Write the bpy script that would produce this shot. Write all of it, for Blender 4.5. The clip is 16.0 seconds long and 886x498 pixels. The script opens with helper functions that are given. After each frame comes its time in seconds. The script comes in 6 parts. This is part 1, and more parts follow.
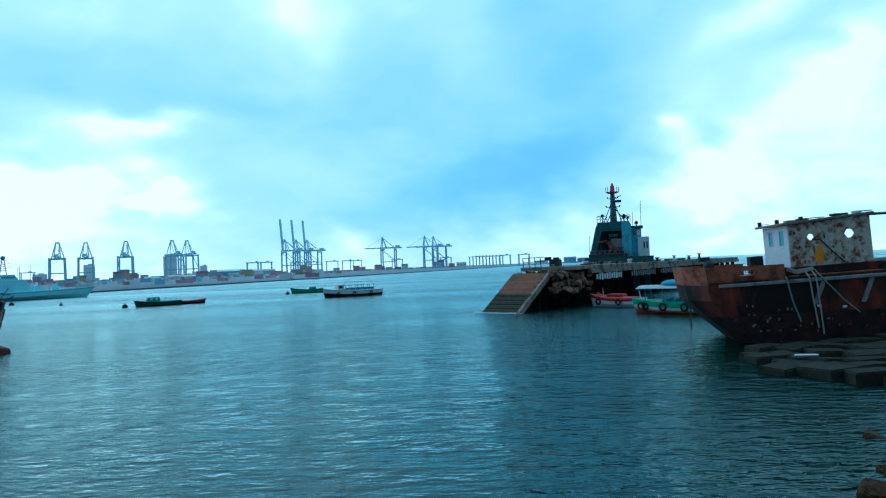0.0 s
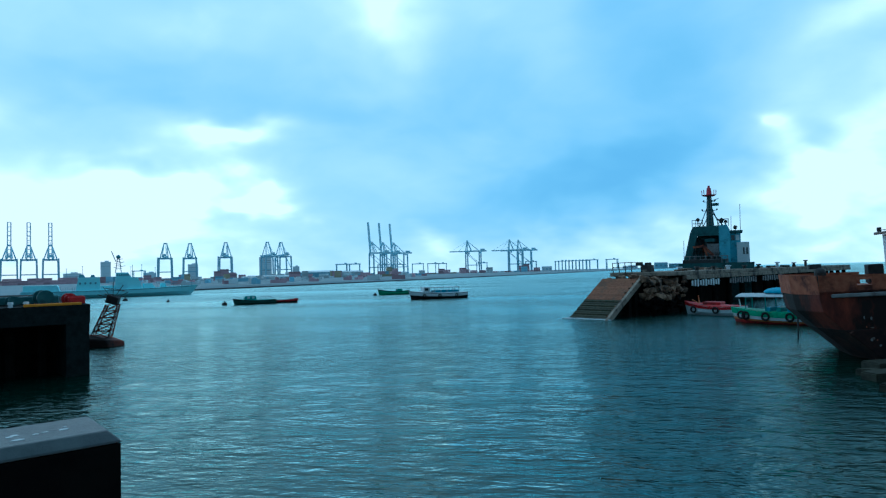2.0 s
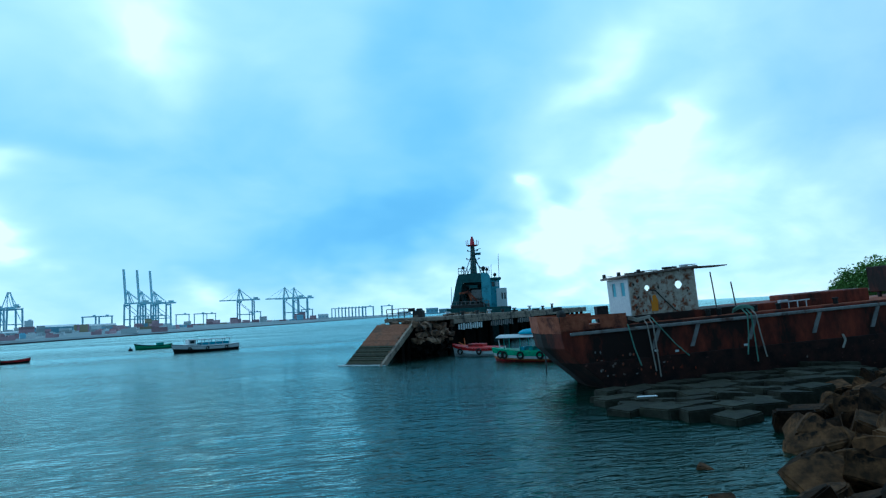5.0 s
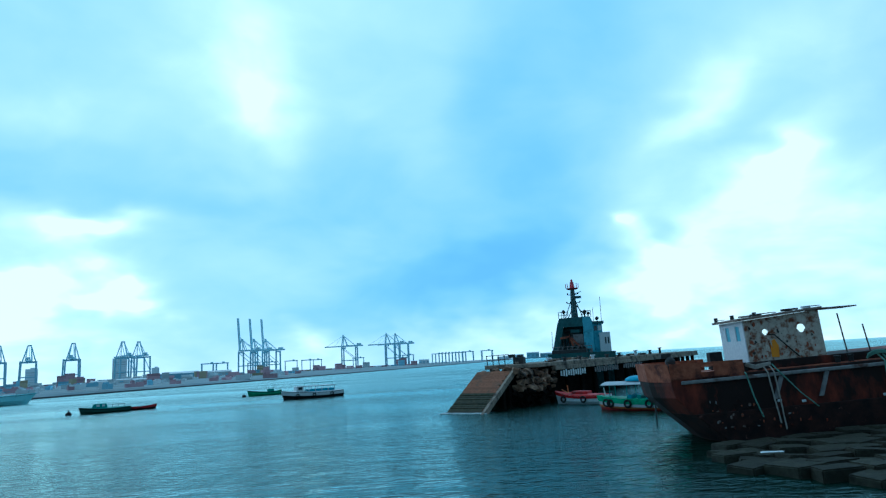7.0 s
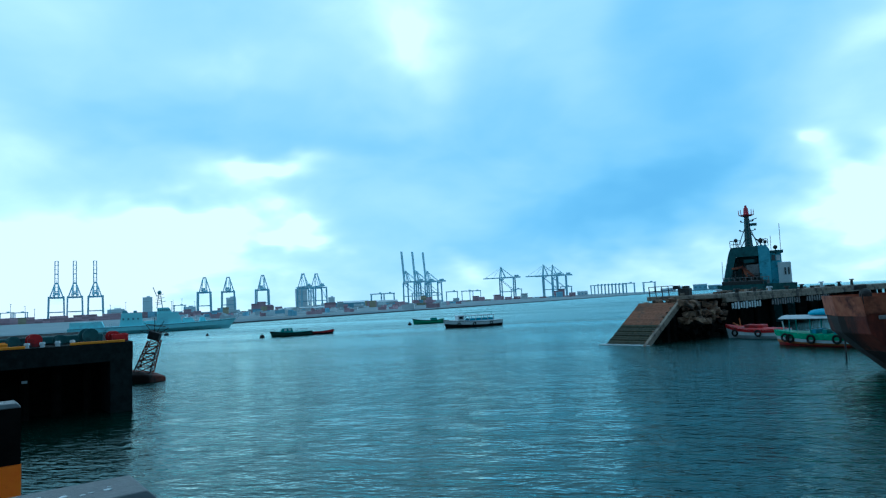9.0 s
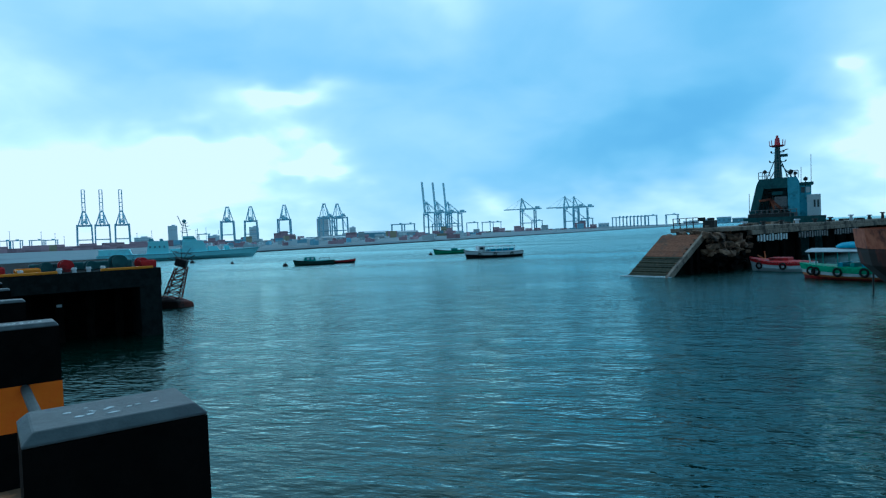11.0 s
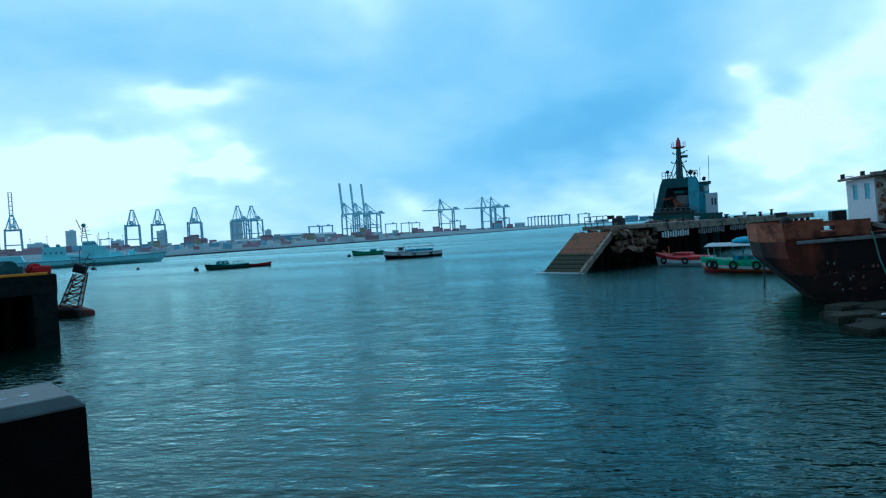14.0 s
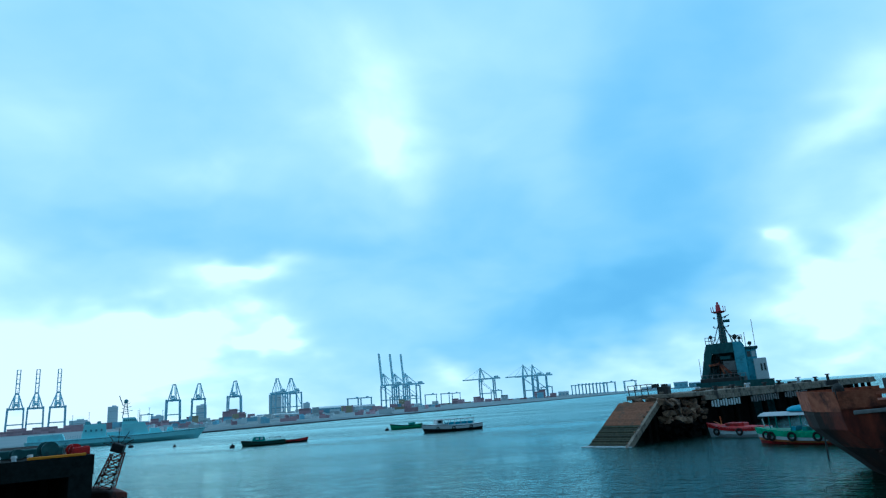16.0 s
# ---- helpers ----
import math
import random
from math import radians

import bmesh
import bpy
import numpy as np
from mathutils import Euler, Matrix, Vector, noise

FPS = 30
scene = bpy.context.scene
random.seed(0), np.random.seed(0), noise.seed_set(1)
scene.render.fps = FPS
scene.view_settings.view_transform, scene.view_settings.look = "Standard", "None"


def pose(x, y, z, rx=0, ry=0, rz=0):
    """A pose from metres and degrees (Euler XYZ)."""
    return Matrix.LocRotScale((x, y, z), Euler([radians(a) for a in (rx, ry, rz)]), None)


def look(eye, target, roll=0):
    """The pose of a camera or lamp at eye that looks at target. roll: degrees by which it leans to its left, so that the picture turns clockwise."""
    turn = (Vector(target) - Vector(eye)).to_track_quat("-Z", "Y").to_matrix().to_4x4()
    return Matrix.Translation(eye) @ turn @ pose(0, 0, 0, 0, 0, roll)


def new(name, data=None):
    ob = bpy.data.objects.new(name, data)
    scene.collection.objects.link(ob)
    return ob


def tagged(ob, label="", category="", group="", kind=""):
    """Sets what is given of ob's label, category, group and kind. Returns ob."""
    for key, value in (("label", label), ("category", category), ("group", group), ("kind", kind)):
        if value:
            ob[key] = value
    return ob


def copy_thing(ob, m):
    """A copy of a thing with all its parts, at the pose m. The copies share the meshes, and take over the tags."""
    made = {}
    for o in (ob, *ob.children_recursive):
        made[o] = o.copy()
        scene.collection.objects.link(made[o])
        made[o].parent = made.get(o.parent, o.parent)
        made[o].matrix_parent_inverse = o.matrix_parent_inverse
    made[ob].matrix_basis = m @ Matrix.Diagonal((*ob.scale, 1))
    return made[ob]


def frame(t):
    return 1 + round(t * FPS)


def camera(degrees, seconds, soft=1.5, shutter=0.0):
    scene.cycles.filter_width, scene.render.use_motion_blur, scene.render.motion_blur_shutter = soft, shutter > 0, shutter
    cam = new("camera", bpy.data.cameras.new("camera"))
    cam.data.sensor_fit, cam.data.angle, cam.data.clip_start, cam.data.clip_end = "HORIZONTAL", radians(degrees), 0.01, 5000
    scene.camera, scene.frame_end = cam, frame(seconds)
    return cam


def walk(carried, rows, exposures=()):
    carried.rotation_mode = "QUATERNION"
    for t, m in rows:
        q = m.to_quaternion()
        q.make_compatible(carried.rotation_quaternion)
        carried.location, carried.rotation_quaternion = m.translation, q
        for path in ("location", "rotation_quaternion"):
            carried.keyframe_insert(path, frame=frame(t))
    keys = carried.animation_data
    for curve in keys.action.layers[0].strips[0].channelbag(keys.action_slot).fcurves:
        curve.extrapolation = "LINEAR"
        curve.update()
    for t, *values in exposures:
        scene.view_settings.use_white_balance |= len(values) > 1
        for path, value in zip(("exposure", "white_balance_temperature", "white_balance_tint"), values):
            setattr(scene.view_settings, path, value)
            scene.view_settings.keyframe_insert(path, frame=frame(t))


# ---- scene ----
import itertools

cam = camera(70.05, 16.0, soft=1.25)
# seconds, x, y, z, yaw, pitch, roll
PATH = [
    (0.0, 0.275, -0.176, 4.451, 0.89, 1.53, 2.23),
    (0.5, 0.288, -0.142, 4.362, 1.77, 2.87, 2.08),
    (1.0, 0.154, -0.026, 4.437, 2.87, 3.82, 2.13),
    (1.5, 0.115, -0.003, 4.429, 6.25, 3.13, 1.72),
    (2.0, 0.109, -0.019, 4.434, 8.54, 2.09, 1.42),
    (2.5, 0.114, -0.008, 4.427, 9.20, 1.49, 1.56),
    (3.0, 0.166, -0.013, 4.428, 4.50, 1.34, 2.29),
    (3.5, 0.181, -0.055, 4.444, -2.70, 0.97, 2.10),
    (4.0, 0.225, -0.154, 4.399, -9.23, 1.27, 1.84),
    (4.5, 0.179, -0.234, 4.433, -11.10, 3.58, 2.52),
    (4.7, 0.169, -0.267, 4.422, -11.51, 4.40, 2.63),
    (6.8, 0.220, -0.358, 4.613, -4.53, 11.42, 3.33),
    (7.0, 0.191, -0.303, 4.616, -2.48, 10.09, 3.20),
    (7.5, 0.162, -0.187, 4.575, 2.49, 8.50, 2.15),
    (8.0, 0.156, -0.081, 4.497, 6.57, 6.47, 2.30),
    (8.5, 0.126, -0.031, 4.512, 9.83, 5.46, 2.23),
    (9.0, 0.202, -0.130, 4.545, 11.65, 4.70, 2.77),
    (9.5, 0.115, -0.033, 4.504, 13.04, 3.41, 3.09),
    (10.0, 0.048, 0.034, 4.437, 13.04, 0.29, 2.64),
    (10.2, 0.056, -0.003, 4.507, 13.12, -0.57, 2.49),
    (12.3, 0.018, -0.003, 4.434, 15.17, -1.75, 2.10),
    (12.5, -0.000, 0.000, 4.436, 16.30, -1.50, 2.08),
    (13.0, 0.006, -0.008, 4.428, 15.82, -2.10, 2.54),
    (13.5, 0.077, 0.003, 4.411, 10.53, -2.47, 3.10),
    (14.0, 0.092, 0.054, 4.399, 6.14, -1.73, 3.07),
    (14.5, 0.213, -0.079, 4.466, 4.77, 1.47, 3.95),
    (15.0, 0.276, -0.182, 4.514, 5.62, 6.53, 4.29),
    (15.5, 0.328, -0.265, 4.527, 7.51, 10.37, 4.67),
    (16.0, 0.371, -0.378, 4.545, 9.78, 13.69, 3.89)]
EXPOSURES = [(t, e, 4950, -6) for t, e in ((0.0, 0.2), (0.5, 0.12), (1.5, 0.0), (3.0, -0.03), (4.5, 0.05), (7.0, 0.12), (9.5, -0.03), (12.5, -0.1), (14.0, -0.05), (15.0, 0.05), (16.0, 0.0))]
walk(cam, [(t, pose(x, y, z, 90 + p, r, w)) for t, x, y, z, w, p, r in PATH], EXPOSURES)


def heading(az, el=0.0):
    """Unit vector from degrees to the right of +y and degrees above the horizon."""
    a, e = radians(az), radians(el)
    return Vector((math.sin(a) * math.cos(e), math.cos(a) * math.cos(e), math.sin(e)))


# ---- sky and sun ----
SUN_AZ, SUN_EL = -36.0, 48.0
world = bpy.data.worlds.new("world")
scene.world = world
world.use_nodes = True
wt = world.node_tree
wt.nodes.clear()


def wn(kind, **values):
    node = wt.nodes.new(kind)
    for key, value in values.items():
        node.inputs[int(key[1:])].default_value = value
    return node


def wmath(op, a, b=None, clamp=False):
    node = wt.nodes.new("ShaderNodeMath")
    node.operation, node.use_clamp = op, clamp
    for k, v in enumerate((a, b)):
        if v is None:
            continue
        if isinstance(v, (int, float)):
            node.inputs[k].default_value = v
        else:
            wt.links.new(v, node.inputs[k])
    return node.outputs[0]


coord = wt.nodes.new("ShaderNodeTexCoord").outputs["Generated"]
split = wt.nodes.new("ShaderNodeSeparateXYZ")
wt.links.new(coord, split.inputs[0])


def wdot(vec):
    node = wt.nodes.new("ShaderNodeVectorMath")
    node.operation = "DOT_PRODUCT"
    wt.links.new(coord, node.inputs[0])
    node.inputs[1].default_value = vec
    return node.outputs["Value"]


# cloud layer seen in perspective: x and y over height
height = wmath("ADD", wmath("MAXIMUM", split.outputs[2], 0.0), 0.42)
flat = wt.nodes.new("ShaderNodeCombineXYZ")
wt.links.new(wmath("DIVIDE", split.outputs[0], height), flat.inputs[0])
wt.links.new(wmath("DIVIDE", split.outputs[1], height), flat.inputs[1])


def wnoise(scale, detail, rough, distortion):
    node = wt.nodes.new("ShaderNodeTexNoise")
    node.inputs["Scale"].default_value, node.inputs["Detail"].default_value = scale, detail
    node.inputs["Roughness"].default_value, node.inputs["Distortion"].default_value = rough, distortion
    wt.links.new(flat.outputs[0], node.inputs["Vector"])
    return node.outputs[0]


cover = wmath("ADD", 0.50, wmath("MULTIPLY", wmath("SUBTRACT", wnoise(2.3, 5, 0.5, 0.5), 0.5), 0.42))
cover = wmath("ADD", cover, wmath("MULTIPLY", wmath("SUBTRACT", wnoise(6.0, 5, 0.5, 0.6), 0.5), 0.16))
azimuth = wmath("MULTIPLY", wmath("ARCTAN2", split.outputs[0], split.outputs[1]), 57.29578)
elevation = wmath("MULTIPLY", wmath("ARCSINE", split.outputs[2]), 57.29578)
# ragged cloud edges
azimuth = wmath("ADD", azimuth, wmath("MULTIPLY", wmath("SUBTRACT", wnoise(5.0, 2, 0.45, 0.2), 0.5), 9.0))
elevation = wmath("ADD", elevation, wmath("MULTIPLY", wmath("SUBTRACT", wnoise(6.5, 2, 0.45, 0.2), 0.5), 5.0))
# banks of thin and thick cloud: heading, height, half-length, half-width, tilt, weight
BANKS = [(-15.5, 27, 8.5, 4.6, -48, 0.25), (-12, 22.5, 3.6, 2.6, 0, 0.15), (-26.5, 12.2, 4, 1.1, 4, 0.36), (-32, 7.7, 5, 1.7, 0, 0.34), (-23.6, 6.6, 2, 1, 0, 0.26),
         (-42, 4.5, 13, 4.2, 0, 0.38), (-31, 20.5, 5, 2.5, 0, 0.12), (-45, 22, 6, 4, 0, 0.14), (-50, 13, 8, 3.5, 0, 0.20), (26.5, 20, 5, 1.7, 25, 0.24),
         (33, 15, 4.5, 1.8, 28, 0.30), (19.7, 11.2, 1.2, 0.8, 0, 0.22), (22, 7, 4, 4, 0, 0.19), (31, 8.5, 10, 4.5, 5, 0.24), (40, 5, 12, 5, 0, 0.15),
         (10, 2.2, 9, 1.5, 8, 0.15), (-9.5, 2.2, 2.2, 1.2, 0, 0.17), (38, 24, 8, 4, 0, 0.12), (0, 30, 10, 4, 0, 0.10), (8.5, 8.6, 6, 2.4, 12, -0.34),
         (1, 7, 8, 3.5, 0, -0.26), (-3, 15, 8, 4, -10, -0.14), (9, 22, 4, 8, 0, -0.20), (19, 28, 6, 5, 0, -0.16), (-18, 14, 9, 2, 0, -0.12),
         (-37, 15.8, 9, 1.8, 0, -0.14), (23.4, 10.3, 1.8, 1.4, -30, -0.18), (-26, 17.5, 7, 1.8, 0, -0.08), (14, 14, 4, 5, 30, -0.16), (-6, 4.5, 9, 2, 0, -0.08)]
for az, el, long, across, tilt, weight in BANKS:
    c, q = math.cos(radians(tilt)), math.sin(radians(tilt))
    da, de = wmath("SUBTRACT", azimuth, az), wmath("SUBTRACT", elevation, el)
    u = wmath("ADD", wmath("MULTIPLY", da, c / long), wmath("MULTIPLY", de, q / long))
    v = wmath("ADD", wmath("MULTIPLY", da, -q / across), wmath("MULTIPLY", de, c / across))
    lobe = wmath("EXPONENT", wmath("MULTIPLY", wmath("ADD", wmath("MULTIPLY", u, u), wmath("MULTIPLY", v, v)), -0.8))
    cover = wmath("ADD", cover, wmath("MULTIPLY", lobe, weight))
haze = wmath("EXPONENT", wmath("MULTIPLY", wmath("MAXIMUM", split.outputs[2], 0.0), -16.0))
cover = wmath("ADD", cover, wmath("MULTIPLY", haze, 0.16))
ramp = wt.nodes.new("ShaderNodeValToRGB")
ramp.color_ramp.interpolation = "B_SPLINE"
for k, (at, colour) in enumerate([(0.0, (0.20, 0.47, 0.72)), (0.25, (0.27, 0.57, 0.79)), (0.5, (0.46, 0.70, 0.89)), (0.78, (0.76, 0.93, 0.99)),
                                  (1.0, (2.3, 2.2, 1.95))]):
    stop = ramp.color_ramp.elements[k] if k < 2 else ramp.color_ramp.elements.new(at)
    stop.position, stop.color = at, (*colour, 1)
wt.links.new(cover, ramp.inputs[0])
nishita = wt.nodes.new("ShaderNodeTexSky")
nishita.sky_type, nishita.sun_disc = "NISHITA", False
nishita.sun_elevation, nishita.sun_rotation = radians(SUN_EL), radians(SUN_AZ)
clear = wt.nodes.new("ShaderNodeMix")
clear.data_type = "RGBA"
clear.inputs[0].default_value = 0.06
nis = wt.nodes.new("ShaderNodeVectorMath")
nis.operation = "SCALE"
nis.inputs["Scale"].default_value = 0.10
wt.links.new(nishita.outputs[0], nis.inputs[0])
wt.links.new(ramp.outputs[0], clear.inputs[6])
wt.links.new(nis.outputs[0], clear.inputs[7])
# the cloud is brighter towards the veiled sun than away from it
side = wmath("MULTIPLY", wmath("ADD", wdot(heading(-12, 6)), 0.35), 0.95, True)
bright = wmath("ADD", wmath("MULTIPLY", side, 0.63), 0.37)
shade = wt.nodes.new("ShaderNodeVectorMath")
shade.operation = "SCALE"
wt.links.new(clear.outputs[2], shade.inputs[0])
wt.links.new(bright, shade.inputs["Scale"])
back = wn("ShaderNodeBackground")
back.inputs[1].default_value = 1.0
wt.links.new(shade.outputs[0], back.inputs[0])
wt.links.new(back.outputs[0], wt.nodes.new("ShaderNodeOutputWorld").inputs[0])

sun = new("sun", bpy.data.lights.new("sun", "SUN"))
sun.data.energy, sun.data.angle, sun.data.color = 0.3, radians(60), (1.0, 0.94, 0.86)
sun.matrix_world = look(heading(SUN_AZ, SUN_EL) * 50, (0, 0, 0))


# ---- materials ----
def mat(name, c1, c2=None, scale=3.0, rough=0.7, metal=0.0, bump=0.15, stain=None, stain_scale=0.5, stain_at=0.58, stretch=(1, 1, 1),
        spec=0.3, vary=0.0, bump_scale=None):
    """Principled surface: two tones broken by fine noise, large stains, fine relief; vary: change of value from piece to piece."""
    m = bpy.data.materials.new(name)
    m.use_nodes = True
    nt = m.node_tree
    bsdf = nt.nodes["Principled BSDF"]
    bsdf.inputs["Roughness"].default_value, bsdf.inputs["Metallic"].default_value = rough, metal
    bsdf.inputs["Specular IOR Level"].default_value = spec
    tc = nt.nodes.new("ShaderNodeTexCoord")
    mp = nt.nodes.new("ShaderNodeMapping")
    mp.inputs["Scale"].default_value = stretch
    nt.links.new(tc.outputs["Object"], mp.inputs[0])

    def noisy(s, detail=7, r=0.6):
        n = nt.nodes.new("ShaderNodeTexNoise")
        n.inputs["Scale"].default_value, n.inputs["Detail"].default_value, n.inputs["Roughness"].default_value = s, detail, r
        nt.links.new(mp.outputs[0], n.inputs["Vector"])
        return n.outputs[0]

    def ramped(value, lo, hi):
        r = nt.nodes.new("ShaderNodeMapRange")
        r.inputs[1].default_value, r.inputs[2].default_value = lo, hi
        nt.links.new(value, r.inputs[0])
        return r.outputs[0]

    def mixed(fac, a, b):
        x = nt.nodes.new("ShaderNodeMix")
        x.data_type = "RGBA"
        nt.links.new(fac, x.inputs[0])
        for k, v in ((6, a), (7, b)):
            if isinstance(v, tuple):
                x.inputs[k].default_value = (*v, 1)
            else:
                nt.links.new(v, x.inputs[k])
        return x.outputs[2]

    c2 = c2 or tuple(min(1, v * 1.35 + 0.01) for v in c1)
    fine = noisy(scale)
    colour = mixed(ramped(fine, 0.36, 0.64), c1, c2)
    if stain:
        colour = mixed(ramped(noisy(stain_scale, 9, 0.68), stain_at - 0.05, stain_at + 0.07), colour, stain)
    if vary:
        info = nt.nodes.new("ShaderNodeObjectInfo")
        hsv = nt.nodes.new("ShaderNodeHueSaturation")
        r = nt.nodes.new("ShaderNodeMapRange")
        r.inputs[3].default_value, r.inputs[4].default_value = 1 - vary, 1 + vary
        nt.links.new(info.outputs["Random"], r.inputs[0])
        nt.links.new(r.outputs[0], hsv.inputs["Value"])
        nt.links.new(colour, hsv.inputs["Color"])
        colour = hsv.outputs[0]
    nt.links.new(colour, bsdf.inputs["Base Color"])
    nt.links.new(ramped(noisy(scale * 2.3), -0.6, 1.4), bsdf.inputs["Roughness"]) if rough < 0 else None
    if bump:
        b = nt.nodes.new("ShaderNodeBump")
        b.inputs["Strength"].default_value, b.inputs["Distance"].default_value = bump, 0.05
        nt.links.new(noisy(bump_scale or scale * 2.5, 9, 0.65), b.inputs["Height"])
        nt.links.new(b.outputs[0], bsdf.inputs["Normal"])
    return m


RUST = mat("rusty_plate", (0.11, 0.018, 0.011), (0.24, 0.045, 0.022), 1.6, 0.75, bump=0.35, stain=(0.015, 0.007, 0.006), stain_scale=0.32, stain_at=0.48, stretch=(1, 1, 0.4))
RUST_LIGHT = mat("light_rust", (0.27, 0.070, 0.036), (0.42, 0.135, 0.070), 3.0, 0.8, bump=0.3, stain=(0.09, 0.026, 0.02), stain_scale=0.9, stain_at=0.55)
HULL_LOW = mat("fouled_hull", (0.006, 0.004, 0.005), (0.045, 0.016, 0.012), 1.6, 0.8, bump=0.5, stain=(0.30, 0.14, 0.11), stain_scale=4.5, stain_at=0.67)
CABIN_RUST = mat("peeling_cabin_paint", (0.66, 0.58, 0.49), (0.50, 0.40, 0.32), 5.0, 0.75, bump=0.25, stain=(0.20, 0.065, 0.028), stain_scale=2.4, stain_at=0.535)
CABIN_WHITE = mat("weathered_white_paint", (0.62, 0.64, 0.68), (0.74, 0.76, 0.78), 6, 0.6, bump=0.1, stain=(0.30, 0.20, 0.15), stain_scale=2.0, stain_at=0.66)
ROOF = mat("rotten_roof", (0.16, 0.10, 0.08), (0.30, 0.25, 0.22), 6, 0.85, bump=0.4, stain=(0.06, 0.04, 0.035), stain_scale=2)
GREY_RAIL = mat("grey_rubbing_strake", (0.20, 0.19, 0.19), (0.30, 0.28, 0.27), 4, 0.7, stain=(0.10, 0.05, 0.04), stain_scale=1.2, stain_at=0.6)
BLACK = mat("black_steel", (0.008, 0.008, 0.009), (0.02, 0.02, 0.02), 5, 0.6)
DARK_STEEL = mat("dark_steel", (0.03, 0.03, 0.032), (0.06, 0.055, 0.05), 5, 0.6, stain=(0.10, 0.04, 0.02), stain_scale=2, stain_at=0.64)
ROPE_GREEN = mat("green_rope", (0.15, 0.30, 0.24), (0.22, 0.38, 0.30), 5, 0.9, bump=0.6)
ROPE_PALE = mat("pale_rope", (0.38, 0.34, 0.30), (0.46, 0.42, 0.37), 5, 0.9, bump=0.6)
CONCRETE = mat("weathered_concrete", (0.24, 0.185, 0.14), (0.40, 0.32, 0.25), 3, 0.9, bump=0.5, stain=(0.08, 0.065, 0.055), stain_scale=0.6, stain_at=0.53)
# Near-black: the shade under pier and jetty is put into this colour.
PIER_DARK = mat("shade_black_concrete", (0.004, 0.0035, 0.003), (0.011, 0.009, 0.008), 2, 0.9, bump=0.5, spec=0.05)
RAMP_BROWN = mat("brown_ramp_concrete", (0.19, 0.072, 0.036), (0.28, 0.115, 0.062), 5, 0.9, bump=0.5, stain=(0.12, 0.075, 0.05), stain_scale=0.9, vary=0.15)
RAMP_WEED = mat("weedy_ramp_step", (0.022, 0.030, 0.016), (0.075, 0.062, 0.036), 5, 0.85, bump=0.6, vary=0.3)
RUBBLE = mat("broken_concrete", (0.18, 0.10, 0.062), (0.38, 0.23, 0.145), 2, 0.9, bump=0.6, stain=(0.06, 0.042, 0.032), stain_scale=1.2, stain_at=0.52, vary=0.4)
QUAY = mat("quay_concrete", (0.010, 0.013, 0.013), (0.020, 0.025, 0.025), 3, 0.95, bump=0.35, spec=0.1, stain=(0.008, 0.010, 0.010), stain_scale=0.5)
PAVER = mat("quay_paver", (0.40, 0.22, 0.14), (0.50, 0.30, 0.20), 8, 0.9, bump=0.3, spec=0.1, stain=(0.20, 0.14, 0.11), stain_scale=1.2, vary=0.12)
KERB = mat("tan_kerb", (0.50, 0.21, 0.09), (0.58, 0.28, 0.13), 8, 0.85, bump=0.3, stain=(0.16, 0.09, 0.05), stain_scale=2, stain_at=0.5)
POST_BLACK = mat("black_painted_concrete", (0.003, 0.003, 0.0035), (0.006, 0.006, 0.006), 8, 0.75, bump=0.15, spec=0.04)
POST_YELLOW = mat("yellow_painted_band", (0.92, 0.17, 0.003), (0.95, 0.21, 0.004), 8, 0.6, bump=0.15, stain=(0.70, 0.12, 0.003), stain_scale=3, stain_at=0.64)
POST_CAP = mat("grey_post_top", (0.055, 0.070, 0.075), (0.085, 0.105, 0.11), 10, 0.5, bump=0.2, stain=(0.08, 0.09, 0.10), stain_scale=4)
FOAM = mat("white_foam", (0.70, 0.76, 0.78), (0.82, 0.86, 0.88), 9, 0.9)
CHIP = mat("bare_plaster_chip", (0.65, 0.66, 0.66), (0.75, 0.76, 0.76), 20, 0.8)
PIPE = mat("grey_pipe", (0.06, 0.07, 0.07), (0.10, 0.11, 0.11), 12, 0.6, metal=0.2)
ROCK = mat("shore_boulder", (0.030, 0.018, 0.011), (0.125, 0.062, 0.028), 2.4, 0.85, bump=0.6, spec=0.08, stain=(0.008, 0.007, 0.006), stain_scale=1.4, stain_at=0.56, vary=0.85)
SLAB = mat("wet_grey_slab", (0.026, 0.027, 0.019), (0.052, 0.050, 0.035), 2.5, 0.75, bump=0.4, spec=0.15, stain=(0.016, 0.015, 0.012), stain_scale=1, vary=0.3)
SEABED = mat("shore_sand", (0.025, 0.02, 0.014), (0.05, 0.038, 0.026), 2, 0.9)
# Sand tone shifted to blue-grey to hold the haze over the water.
LAND = mat("hazed_sand_land", (0.24, 0.31, 0.34), (0.30, 0.36, 0.38), 0.05, 0.95, bump=0.0, stain=(0.18, 0.20, 0.20), stain_scale=0.01)
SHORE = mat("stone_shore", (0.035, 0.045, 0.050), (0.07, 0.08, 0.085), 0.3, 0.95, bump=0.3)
# Crane blues paled well past their paint to carry the distance haze.
CRANE = mat("hazed_crane_paint_pale", (0.54, 0.78, 0.87), (0.60, 0.82, 0.90), 0.1, 0.6, bump=0.0)
CRANE_DARK = mat("hazed_crane_paint_blue", (0.38, 0.61, 0.72), (0.44, 0.66, 0.76), 0.1, 0.6, bump=0.0)
# Naval grey lifted to pale cyan; the haze at its range is painted in.
NAVY = mat("hazed_naval_grey", (0.42, 0.86, 0.92), (0.48, 0.90, 0.95), 0.4, 0.55, bump=0.0, stain=(0.34, 0.66, 0.74), stain_scale=0.15)
